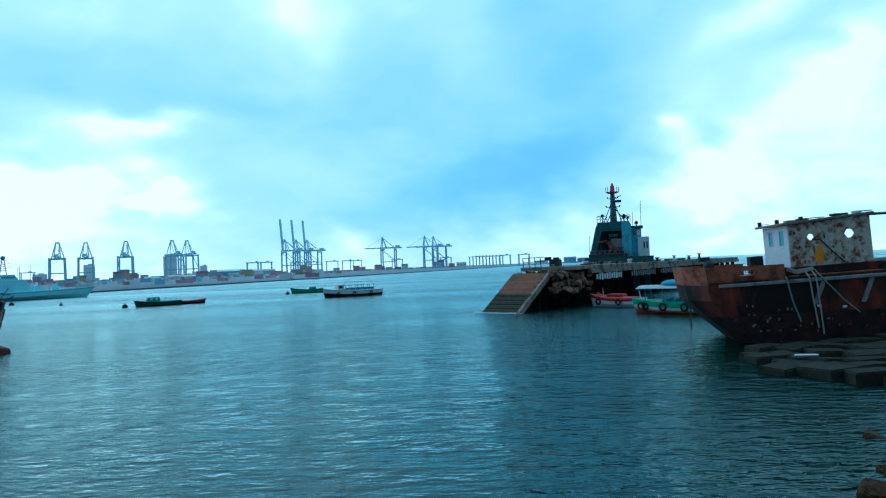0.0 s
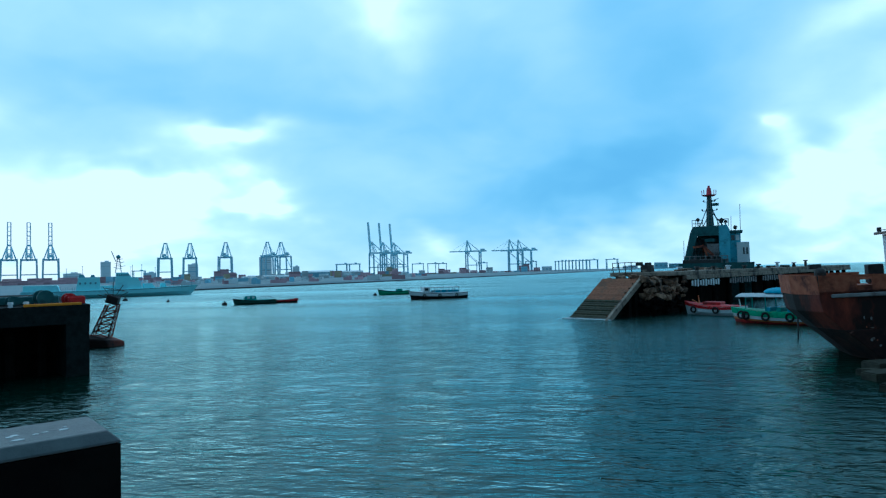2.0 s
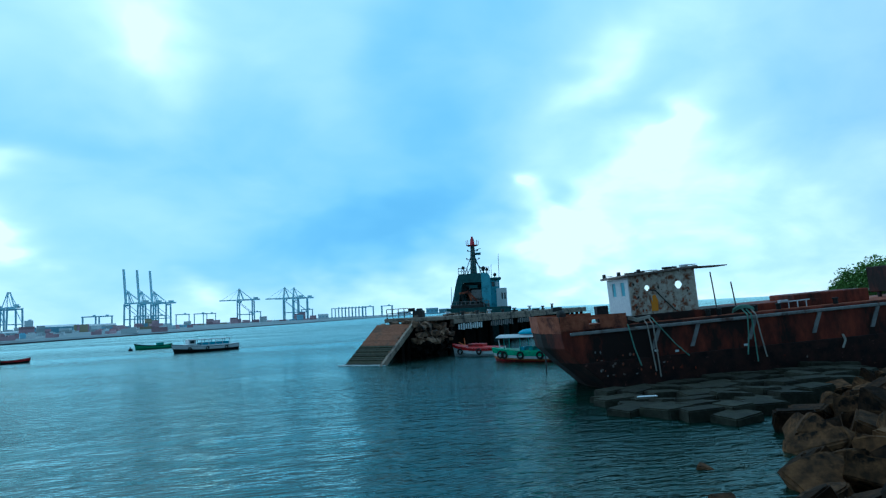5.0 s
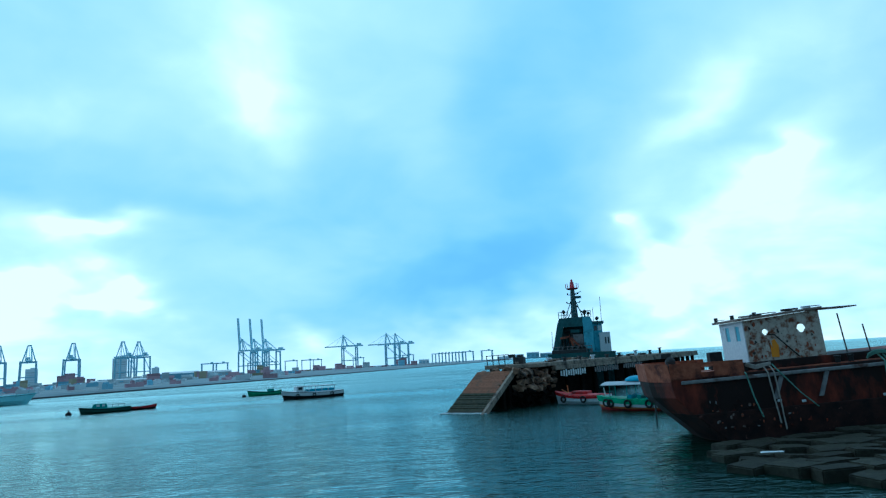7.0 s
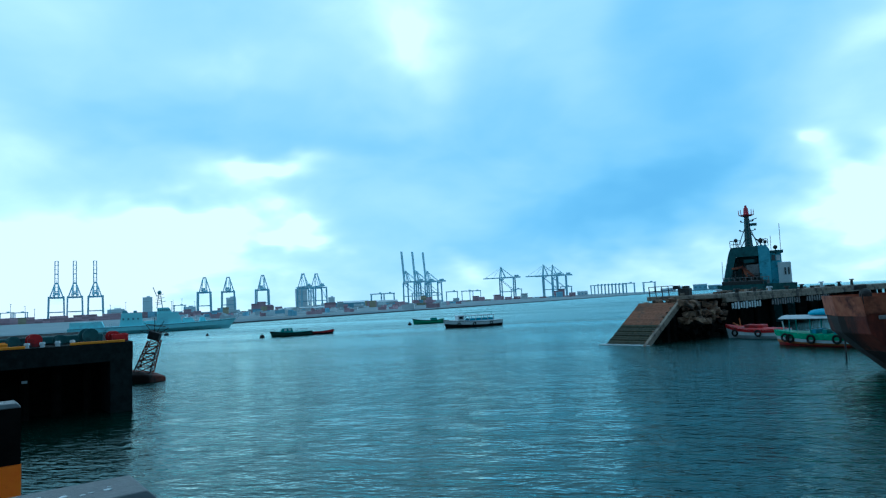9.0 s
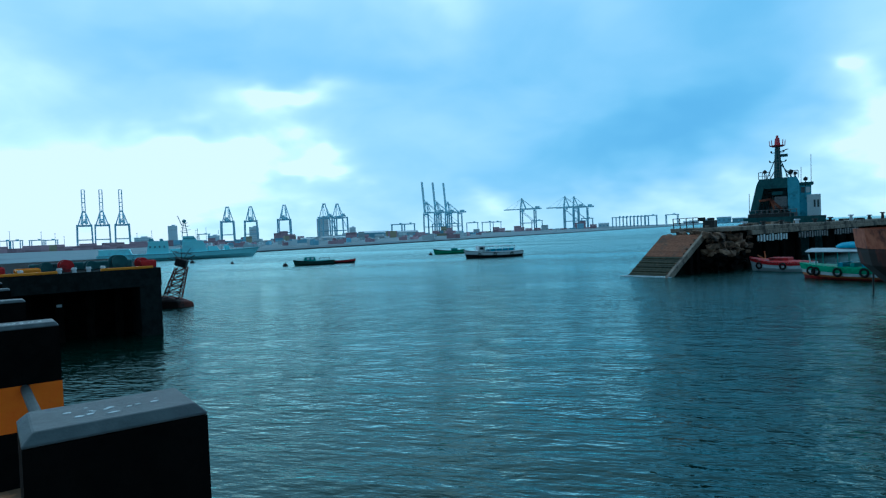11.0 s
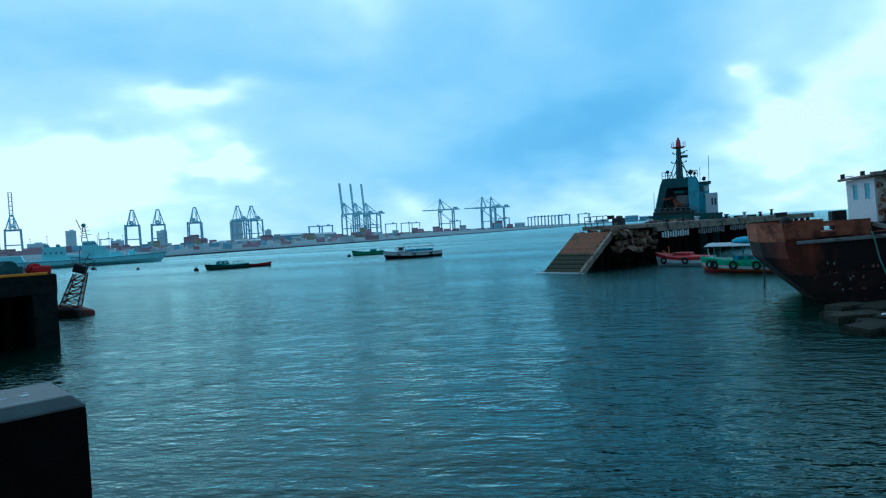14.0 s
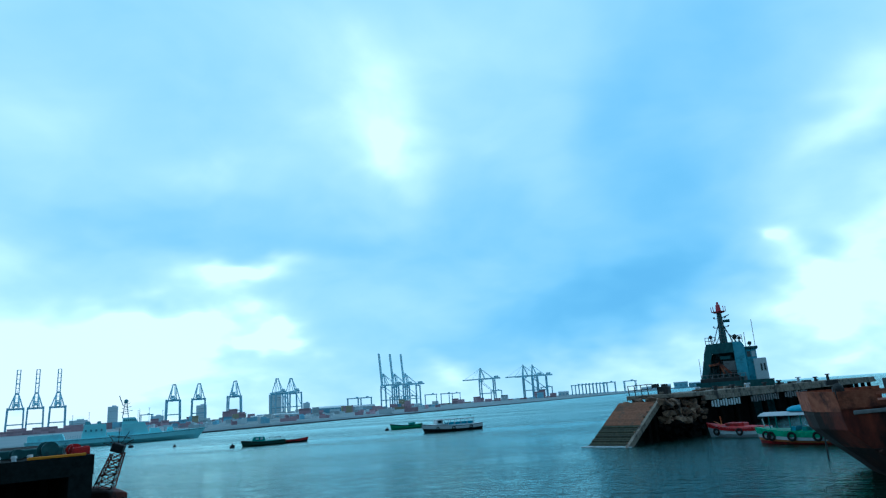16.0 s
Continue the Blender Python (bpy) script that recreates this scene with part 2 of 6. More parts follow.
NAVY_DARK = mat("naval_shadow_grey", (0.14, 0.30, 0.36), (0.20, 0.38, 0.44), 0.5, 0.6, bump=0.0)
# Distance haze is mixed into the container colours, most into red and blue.
BOX_RED = mat("hazed_red_container", (0.48, 0.30, 0.34), (0.56, 0.36, 0.40), 0.3, 0.7, bump=0.0, vary=0.3)
BOX_BLUE = mat("hazed_blue_container", (0.30, 0.54, 0.68), (0.36, 0.60, 0.72), 0.3, 0.7, bump=0.0, vary=0.3)
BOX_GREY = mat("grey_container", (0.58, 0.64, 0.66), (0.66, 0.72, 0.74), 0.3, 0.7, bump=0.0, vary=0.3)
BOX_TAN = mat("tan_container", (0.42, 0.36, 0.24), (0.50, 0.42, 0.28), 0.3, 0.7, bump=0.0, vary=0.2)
WHITE = mat("white_paint", (0.66, 0.70, 0.72), (0.76, 0.79, 0.80), 5, 0.5, bump=0.05, stain=(0.45, 0.47, 0.47), stain_scale=1.5, stain_at=0.64)
RED_PAINT = mat("red_boat_paint", (0.42, 0.010, 0.016), (0.55, 0.018, 0.022), 4, 0.5, bump=0.1, stain=(0.14, 0.014, 0.016), stain_scale=1.5, stain_at=0.54)
GREEN_PAINT = mat("green_boat_paint", (0.03, 0.33, 0.16), (0.07, 0.46, 0.23), 4, 0.5, bump=0.1, stain=(0.02, 0.18, 0.09), stain_scale=1.5)
TEAL_PAINT = mat("teal_boat_paint", (0.03, 0.24, 0.22), (0.06, 0.34, 0.31), 4, 0.5, bump=0.1)
DARK_GREEN = mat("dark_green_hull", (0.012, 0.05, 0.04), (0.025, 0.09, 0.07), 3, 0.5, bump=0.1)
ORANGE = mat("orange_boat_paint", (0.55, 0.16, 0.05), (0.62, 0.22, 0.08), 4, 0.5, bump=0.1)
BLUE_TARP = mat("blue_tarpaulin", (0.05, 0.32, 0.48), (0.09, 0.42, 0.58), 4, 0.6, bump=0.3)
CANOPY = mat("pale_canopy", (0.46, 0.50, 0.52), (0.58, 0.60, 0.61), 3, 0.7, bump=0.2)
RUBBER = mat("tyre_rubber", (0.012, 0.012, 0.012), (0.02, 0.02, 0.02), 8, 0.8)
TUG_DARK = mat("dark_grey_green_steel", (0.025, 0.095, 0.100), (0.05, 0.14, 0.145), 2, 0.55, bump=0.1, stain=(0.015, 0.03, 0.034), stain_scale=0.7)
TUG_BLUE = mat("blue_grey_steel", (0.14, 0.42, 0.54), (0.20, 0.52, 0.62), 2, 0.55, bump=0.1, stain=(0.08, 0.22, 0.28), stain_scale=0.8)
TUG_RED = mat("faded_red_steel", (0.55, 0.07, 0.10), (0.65, 0.10, 0.13), 3, 0.6, bump=0.1)
YELLOW = mat("yellow_steel", (0.80, 0.26, 0.01), (0.86, 0.32, 0.02), 3, 0.6, bump=0.1)
LEAF = mat("shrub_leaf", (0.15, 0.25, 0.06), (0.25, 0.35, 0.11), 2, 0.7, bump=0.0)
BANK = mat("grassy_bank", (0.12, 0.12, 0.06), (0.18, 0.16, 0.09), 0.6, 0.95, bump=0.3)
# Far walls lightened and blued: the haze before them is in this colour.
BUILDING = mat("hazed_building", (0.76, 0.84, 0.88), (0.82, 0.88, 0.92), 0.05, 0.8, bump=0.0)
GLASS_DARK = mat("dark_window_glass", (0.03, 0.05, 0.06), (0.04, 0.06, 0.07), 2, 0.08, bump=0.0, spec=0.6)


def water_material():
    m = bpy.data.materials.new("harbour_water")
    m.use_nodes = True
    nt = m.node_tree
    nt.nodes.clear()
    gloss, murk = nt.nodes.new("ShaderNodeBsdfGlossy"), nt.nodes.new("ShaderNodeBsdfDiffuse")
    gloss.inputs["Color"].default_value = (0.66, 0.93, 0.93, 1)
    fresnel = nt.nodes.new("ShaderNodeFresnel")
    fresnel.inputs["IOR"].default_value = 1.33
    surface, out = nt.nodes.new("ShaderNodeMixShader"), nt.nodes.new("ShaderNodeOutputMaterial")
    nt.links.new(fresnel.outputs[0], surface.inputs[0])
    nt.links.new(murk.outputs[0], surface.inputs[1])
    nt.links.new(gloss.outputs[0], surface.inputs[2])
    nt.links.new(surface.outputs[0], out.inputs[0])
    tc = nt.nodes.new("ShaderNodeTexCoord")
    height = None
    for s, weight, angle, sx in ((0.75, 0.8, 14, 0.45), (1.9, 1.2, 26, 0.42), (0.14, 1.2, 8, 0.5), (4.2, 0.75, 10, 0.42)):
        mp = nt.nodes.new("ShaderNodeMapping")
        mp.inputs["Rotation"].default_value = (0, 0, radians(angle))
        mp.inputs["Scale"].default_value = (sx * s, s, s)
        nt.links.new(tc.outputs["Object"], mp.inputs[0])
        n = nt.nodes.new("ShaderNodeTexNoise")
        n.inputs["Scale"].default_value, n.inputs["Detail"].default_value, n.inputs["Roughness"].default_value = 1.0, 3, 0.5
        nt.links.new(mp.outputs[0], n.inputs["Vector"])
        mul = nt.nodes.new("ShaderNodeMath")
        mul.operation = "MULTIPLY_ADD"
        mul.inputs[1].default_value = weight
        nt.links.new(n.outputs[0], mul.inputs[0])
        if height is not None:
            nt.links.new(height, mul.inputs[2])
        else:
            mul.inputs[2].default_value = 0
        height = mul.outputs[0]
    b = nt.nodes.new("ShaderNodeBump")
    b.inputs["Strength"].default_value, b.inputs["Distance"].default_value = 1.0, 0.16
    nt.links.new(height, b.inputs["Height"])
    nt.links.new(b.outputs[0], gloss.inputs["Normal"])
    nt.links.new(b.outputs[0], fresnel.inputs["Normal"])
    # calm and ruffled lanes
    mp = nt.nodes.new("ShaderNodeMapping")
    mp.inputs["Scale"].default_value = (0.007, 0.045, 1)
    mp.inputs["Rotation"].default_value = (0, 0, radians(8))
    nt.links.new(tc.outputs["Object"], mp.inputs[0])
    n = nt.nodes.new("ShaderNodeTexNoise")
    n.inputs["Scale"].default_value, n.inputs["Detail"].default_value = 1.0, 4
    nt.links.new(mp.outputs[0], n.inputs["Vector"])
    r = nt.nodes.new("ShaderNodeMapRange")
    r.inputs[1].default_value, r.inputs[2].default_value, r.inputs[3].default_value, r.inputs[4].default_value = 0.38, 0.62, 0.03, 0.14
    nt.links.new(n.outputs[0], r.inputs[0])
    calm = nt.nodes.new("ShaderNodeMapRange")
    calm.inputs[1].default_value, calm.inputs[2].default_value, calm.inputs[3].default_value, calm.inputs[4].default_value = 0.36, 0.60, 0.40, 1.15
    nt.links.new(n.outputs[0], calm.inputs[0])
    nt.links.new(calm.outputs[0], b.inputs["Strength"])
    # open water is ruffled by the wind, the water by the quay lies in its lee
    far = nt.nodes.new("ShaderNodeVectorMath")
    far.operation = "LENGTH"
    nt.links.new(tc.outputs["Object"], far.inputs[0])
    lee = nt.nodes.new("ShaderNodeMapRange")
    lee.inputs[1].default_value, lee.inputs[2].default_value, lee.inputs[3].default_value, lee.inputs[4].default_value = 15, 160, 0.0, 0.26
    nt.links.new(far.outputs["Value"], lee.inputs[0])
    both = nt.nodes.new("ShaderNodeMath")
    both.operation = "ADD"
    nt.links.new(r.outputs[0], both.inputs[0])
    nt.links.new(lee.outputs[0], both.inputs[1])
    nt.links.new(both.outputs[0], gloss.inputs["Roughness"])
    mx = nt.nodes.new("ShaderNodeMix")
    mx.data_type = "RGBA"
    mx.inputs[6].default_value, mx.inputs[7].default_value = (0.0035, 0.015, 0.010, 1), (0.005, 0.021, 0.014, 1)
    nt.links.new(n.outputs[0], mx.inputs[0])
    nt.links.new(mx.outputs[2], murk.inputs["Color"])
    return m


WATER = water_material()


# ---- mesh helpers ----
def box(bm, centre, size, turn=None, taper=1.0):
    """A box; taper scales its top."""
    x, y, z = (v / 2 for v in size)
    spots = [Vector((a * x * (taper if c > 0 else 1), b * y * (taper if c > 0 else 1), c * z)) for c in (-1, 1) for a, b in ((-1, -1), (1, -1), (1, 1), (-1, 1))]
    if turn is not None:
        spots = [turn @ p for p in spots]
    v = [bm.verts.new(p + Vector(centre)) for p in spots]
    for f in ((3, 2, 1, 0), (4, 5, 6, 7), (0, 1, 5, 4), (1, 2, 6, 5), (2, 3, 7, 6), (3, 0, 4, 7)):
        bm.faces.new([v[i] for i in f])
    return bm


def turned(rz=0, rx=0, ry=0):
    return Euler((radians(rx), radians(ry), radians(rz))).to_matrix()


def rod(bm, a, b, r, r2=None, n=6, caps=True):
    """A round bar from a to b."""
    a, b = Vector(a), Vector(b)
    r2 = r if r2 is None else r2
    axis = (b - a).normalized()
    u = axis.orthogonal().normalized()
    w = axis.cross(u)
    rings = [[bm.verts.new(p + (u * math.cos(k * math.tau / n) + w * math.sin(k * math.tau / n)) * q) for k in range(n)] for p, q in ((a, r), (b, r2))]
    for k in range(n):
        bm.faces.new((rings[0][k], rings[0][(k + 1) % n], rings[1][(k + 1) % n], rings[1][k]))
    if caps:
        bm.faces.new(rings[0][::-1])
        bm.faces.new(rings[1])
    return bm


def beam(bm, a, b, w, h=None):
    """A square bar from a to b."""
    a, b = Vector(a), Vector(b)
    h = w if h is None else h
    axis = (b - a).normalized()
    side = axis.cross(Vector((0, 0, 1)))
    side = side.normalized() if side.length > 1e-4 else Vector((1, 0, 0))
    up = side.cross(axis)
    q = [[bm.verts.new(p + side * (i * w / 2) + up * (j * h / 2)) for i, j in ((-1, -1), (1, -1), (1, 1), (-1, 1))] for p in (a, b)]
    for k in range(4):
        bm.faces.new((q[0][k], q[0][(k + 1) % 4], q[1][(k + 1) % 4], q[1][k]))
    bm.faces.new(q[0][::-1])
    bm.faces.new(q[1])
    return bm


def torus(bm, centre, axis, big, small, n=16, m=7):
    axis = Vector(axis).normalized()
    u = axis.orthogonal().normalized()
    w = axis.cross(u)
    rings = []
    for i in range(n):
        d = u * math.cos(i * math.tau / n) + w * math.sin(i * math.tau / n)
        rings.append([bm.verts.new(Vector(centre) + d * (big + small * math.cos(j * math.tau / m)) + axis * small * math.sin(j * math.tau / m)) for j in range(m)])
    for i in range(n):
        for j in range(m):
            a, b = rings[i], rings[(i + 1) % n]
            bm.faces.new((a[j], b[j], b[(j + 1) % m], a[(j + 1) % m]))
    return bm


def loft(bm, loops, close_ends=True):
    """Skin closed loops of equal length."""
    rows = [[bm.verts.new(p) for p in loop] for loop in loops]
    n = len(rows[0])
    for a, b in zip(rows, rows[1:]):
        for k in range(n):
            bm.faces.new((a[k], a[(k + 1) % n], b[(k + 1) % n], b[k]))
    if close_ends:
        bm.faces.new(rows[0][::-1])
        bm.faces.new(rows[-1])
    return bm


def prism(bm, outline, z0, z1):
    return loft(bm, [[(x, y, z0) for x, y in outline], [(x, y, z1) for x, y in outline]])


def bevelled(bm, width, segments=1):
    bmesh.ops.bevel(bm, geom=[e for e in bm.edges], offset=width, segments=segments, affect="EDGES", clamp_overlap=True)
    return bm


def mesh_of(name, bm, material, smooth=False):
    bmesh.ops.recalc_face_normals(bm, faces=bm.faces)
    me = bpy.data.meshes.new(name)
    bm.to_mesh(me)
    bm.free()
    me.materials.append(material)
    if smooth:
        for p in me.polygons:
            p.use_smooth = True
    return me


def part(name, bm, material, parent, label="", smooth=False):
    ob = new(name, mesh_of(name, bm, material, smooth))
    ob.parent = parent
    if label:
        tagged(ob, label)
    return ob


def thing(name, label, category, m=None, group="", kind=""):
    ob = new(name)
    ob.empty_display_size = 0.2
    if m is not None:
        ob.matrix_world = m
    return tagged(ob, label, category, group, kind)


def solid(name, bm, material, label, category, group="", kind="", m=None, smooth=False):
    ob = new(name, mesh_of(name, bm, material, smooth))
    if m is not None:
        ob.matrix_world = m
    return tagged(ob, label, category, group, kind)


def B():
    return bmesh.new()

# ---- water, land, quay ----
def sea():
    """One sheet of water, fine near the quay and coarse far out, with low waves."""
    bm = B()
    radii = [0.0]
    r = 3.0
    while r < 4900:
        radii.append(r)
        r += max(0.55, r * 0.035)
    n = 260
    rows = []
    for r in radii[1:]:
        row = []
        for k in range(n):
            a = radians(-75 + 150 * k / (n - 1))
            x, y = r * math.sin(a), r * math.cos(a)
            fade = max(0.0, 1 - r / 70)
            z = 0.05 * fade * (noise.noise(Vector((x * 0.35 + y * 0.2, y * 0.7, 0))) + 0.6 * noise.noise(Vector((x * 0.8, y * 1.5, 3))))
            row.append(bm.verts.new((x, y, z)))
        rows.append(row)
    for a, b in zip(rows, rows[1:]):
        for k in range(n - 1):
            bm.faces.new((a[k], a[k + 1], b[k + 1], b[k]))
    # the rest of the disc, behind the quay
    last = rows[-1]
    rim = [bm.verts.new((4900 * math.sin(radians(a)), 4900 * math.cos(radians(a)), 0)) for a in range(80, 285, 5)]
    hub = bm.verts.new((0, 0, -0.02))
    chain = [last[-1], *rim, last[0]]
    for a, b in zip(chain, chain[1:]):
        bm.faces.new((hub, a, b))
    inner = rows[0]
    for a, b in zip(inner, inner[1:]):
        bm.faces.new((hub, a, b))
    edge_r, edge_l = [row[-1] for row in rows], [row[0] for row in rows]
    bm.faces.new([hub, *edge_r])
    bm.faces.new([hub, *edge_l[::-1]])
    ob = solid("water", bm, WATER, "rippled blue-green harbour water", "water", kind="structure", smooth=True)
    if ob.data.polygons[0].normal.z < 0:
        ob.data.flip_normals()
    return ob


sea()

# far shore: a straight stone-edged bank running away to the right
SHORE_LINE = [(-900, -1500), (-215, -130), (-145, 117), (-120, 208), (-86, 312), (-5, 580), (137, 1090), (165, 1200), (230, 1480), (420, 1640), (520, 1900), (300, 4000), (-4000, 4000), (-4500, -1500)]
bm = B()
loft(bm, [[(x, y, -1.0) for x, y in SHORE_LINE], [(x - 1.5, y + 0.5, 0.55) for x, y in SHORE_LINE]])
solid("shore_edge", bm, SHORE, "dark stone edge of the far bank", "shore", kind="structure")
bm = B()
loft(bm, [[(x - 1.5, y + 0.5, 0.4) for x, y in SHORE_LINE], [(x - 4.0, y + 1, 1.25) for x, y in SHORE_LINE]])
solid("ground", bm, LAND, "sandy port ground across the water, blued by haze", "ground", kind="structure")

# own quay: edge line and outward side
QD, QN = Vector((-0.768, 0.640, 0)), Vector((0.640, 0.768, 0))
Q0 = Vector((-1.43, 1.34, 0))          # inner near corner of the first guard post
DECK = 2.66
JS, JW, JTOP = 31.6, 7.4, 3.32      # jetty: start along the quay, reach, deck height
QROT = math.degrees(math.atan2(QD.y, QD.x))


def quay_at(s, w, z=0.0):
    """Place on the quay: s along its edge, w outwards from the posts' inner faces; the deck falls gently up to the jetty."""
    return Q0 + QD * s + QN * w + Vector((0, 0, z - (0.012 * s if s < JS else 0.0)))


def quay_pose(s, w, z=0.0, rz=0.0):
    p = quay_at(s, w, z)
    return pose(p.x, p.y, p.z, 0, 0, QROT + rz)


def quay_block(name, corners, z0, z1, material, label, category):
    bm = B()
    loft(bm, [[quay_at(s, w, z0) for s, w in corners], [quay_at(s, w, z1) for s, w in corners]])
    return solid(name, bm, material, label, category, kind="structure")


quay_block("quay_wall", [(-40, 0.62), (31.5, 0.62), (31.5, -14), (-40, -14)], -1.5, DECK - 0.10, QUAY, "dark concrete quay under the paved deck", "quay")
floor = quay_block("floor", [(-40, -0.04), (31.55, -0.04), (31.55, -30), (-40, -30)], DECK - 0.099, DECK - 0.012, PAVER, "dusty tan paved quay deck", "pavement")
quay_block("kerb", [(-40, 0.66), (31.5, 0.66), (31.5, -0.035), (-40, -0.035)], DECK - 0.098, DECK + 0.012, KERB, "worn tan concrete kerb under the guard posts", "kerb")

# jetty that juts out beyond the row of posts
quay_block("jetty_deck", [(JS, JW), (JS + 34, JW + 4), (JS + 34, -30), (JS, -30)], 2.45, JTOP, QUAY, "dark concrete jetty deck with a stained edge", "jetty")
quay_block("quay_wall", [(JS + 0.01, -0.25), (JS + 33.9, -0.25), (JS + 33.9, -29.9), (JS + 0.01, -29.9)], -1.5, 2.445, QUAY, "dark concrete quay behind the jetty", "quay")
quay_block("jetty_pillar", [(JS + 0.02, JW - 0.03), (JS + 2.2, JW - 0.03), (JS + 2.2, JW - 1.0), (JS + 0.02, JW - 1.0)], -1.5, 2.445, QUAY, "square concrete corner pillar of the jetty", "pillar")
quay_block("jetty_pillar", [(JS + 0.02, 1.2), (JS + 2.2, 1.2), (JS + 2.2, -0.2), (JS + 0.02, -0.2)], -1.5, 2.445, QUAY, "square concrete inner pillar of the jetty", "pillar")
# Added to shut out light from behind; painted black as the shade below.
quay_block("jetty_back", [(JS + 2.6, JW - 0.3), (JS + 3.4, JW - 0.3), (JS + 3.4, -0.2), (JS + 2.6, -0.2)], -1.5, 2.445, PIER_DARK, "added black wall shutting out light under the jetty", "wall")
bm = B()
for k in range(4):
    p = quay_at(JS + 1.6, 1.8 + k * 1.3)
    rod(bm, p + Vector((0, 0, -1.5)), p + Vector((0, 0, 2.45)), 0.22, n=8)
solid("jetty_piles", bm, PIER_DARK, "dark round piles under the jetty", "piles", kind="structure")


# ---- guard posts along the quay ----
def guard_post():
    post = thing("guard_post", "square black guard post with an orange-yellow band and chipped grey top", "guard post", group="guard posts along the quay")
    D, W = 0.32, 0.474

    def body(z0, z1, grow=0.0):
        bm = B()
        box(bm, (0, 0, (z0 + z1) / 2), (D + grow, W + grow, z1 - z0))
        return bm
    part("base", body(0.0, 0.50), POST_BLACK, post)
    part("yellow_band", body(0.502, 0.86, 0.006), POST_YELLOW, post, "orange-yellow painted band")
    part("shaft", body(0.862, 1.298), POST_BLACK, post)
    bm = B()
    loft(bm, [[(a * (D / 2 + grow), b * (W / 2 + grow), z) for a, b in ((-1, -1), (1, -1), (1, 1), (-1, 1))] for z, grow in ((1.300, 0.0), (1.306, 0.002), (1.336, -0.028))])
    part("cap", bevelled(bm, 0.005), POST_CAP, post, "grey chamfered top")
    rng = random.Random(4)
    for k in range(14):
        cx, cy, r = rng.gauss(-0.02, 0.035), rng.uniform(-0.19, 0.12), rng.uniform(0.004, 0.014)
        pts = [(cx + r * rng.uniform(0.7, 1.5) * math.cos(j * math.tau / 7) * 0.8, cy + r * rng.uniform(0.6, 1.2) * math.sin(j * math.tau / 7) * 1.6) for j in range(7)]
        bm = B()
        prism(bm, pts, 1.3352, 1.3372)
        part("chip", bm, CHIP, post, "pale chip in the paint")
    return post


POSTS = [0.0, 3.95, 8.0, 12.1, 16.2, 20.3, 24.4, 28.5, -4.0, -8.0]
first = guard_post()
first.matrix_world = quay_pose(0.145, 0.236, DECK, -0.8)
for s in POSTS[1:]:
    copy_thing(first, quay_pose(s + 0.15, 0.215, DECK - (0.05 if s == 3.95 else 0.07), -0.8))
for a, b in zip(POSTS[:7], POSTS[1:8]):
    bm = B()
    rod(bm, quay_at(a + 0.30, 0.20, DECK + 0.82), quay_at(b + 0.04, 0.20, DECK + 0.78), 0.035, n=10)
    solid("guard_rail", bm, PIPE, "grey steel pipe rail between the guard posts", "rail", "guard rails", smooth=True)
bm = B()
bmesh.ops.create_uvsphere(bm, u_segments=14, v_segments=8, radius=0.11)
bmesh.ops.scale(bm, vec=(1, 1, 0.8), verts=bm.verts)
solid("mooring_stub", bm, PIPE, "short grey rounded mooring stub beside a guard post", "bollard", m=quay_pose(2.7, 0.08, DECK + 0.08), smooth=True)


# ---- machines on the jetty ----
def drum(s, w, r, wide, mat_disc, label):
    d = thing("cable_drum", label, "cable drum", quay_pose(s, w, JTOP + r, 4), "drums on the jetty")
    bm = B()
    rod(bm, (-wide / 2, 0, 0), (wide / 2, 0, 0), r * 0.6, n=20)
    part("core", bm, DARK_STEEL, d)
    for x in (-wide / 2, wide / 2):
        bm = B()
        rod(bm, (x - 0.04, 0, 0), (x + 0.04, 0, 0), r, n=24)
        part("flange", bm, mat_disc, d)
    for y in (-r * 0.7, r * 0.7):
        bm = B()
        box(bm, (0, y, -r * 0.85 + 0.001), (wide * 1.2, 0.14, r * 0.3))
        part("chock", bm, DARK_STEEL, d)
    return d


def crate(name, s, w, size, material, label, category, rz=0):
    t = thing(name, label, category, quay_pose(s, w, JTOP if s > 31 else DECK - 0.012, rz), "machines on the jetty")
    bm = B()
    box(bm, (0, 0, size[2] / 2 + 0.04), size)
    part("body", bevelled(bm, 0.03), material, t)
    for k in (-1, 1):
        bm = B()
        box(bm, (0, k * size[1] * 0.35, 0.03), (size[0] * 0.96, 0.12, 0.06))
        part("skid", bm, DARK_STEEL, t)
    for k in (-0.32, 0.0, 0.32):
        bm = B()
        box(bm, (k * size[0], 0, size[2] + 0.055), (0.08, size[1] * 0.9, 0.03))
        part("rib", bm, material, t)
    return t


drum(JS + 1.6, 5.75, 0.36, 0.8, TUG_DARK, "large dark cable drum lying on chocks")
drum(JS + 1.2, 6.75, 0.27, 0.5, RED_PAINT, "small red cable drum on chocks")
drum(JS + 1.8, 3.5, 0.30, 0.6, RED_PAINT, "red cable drum on chocks")
drum(JS + 2.6, 2.75, 0.26, 0.5, TUG_DARK, "small dark green cable drum on chocks")
drum(JS + 2.2, 4.6, 0.24, 0.6, TUG_DARK, "small dark green cable drum on chocks")
crate("winch_box", JS + 0.9, 6.95, (0.9, 0.7, 0.34), RED_PAINT, "low red steel winch box at the jetty corner", "winch")
crate("engine_skid", JS + 1.2, 1.9, (1.1, 1.0, 0.22), YELLOW, "orange-yellow engine skid with dark gaps", "engine")
crate("red_tank", JS + 1.2, 0.6, (1.2, 0.9, 0.34), RED_PAINT, "square red steel tank", "tank")
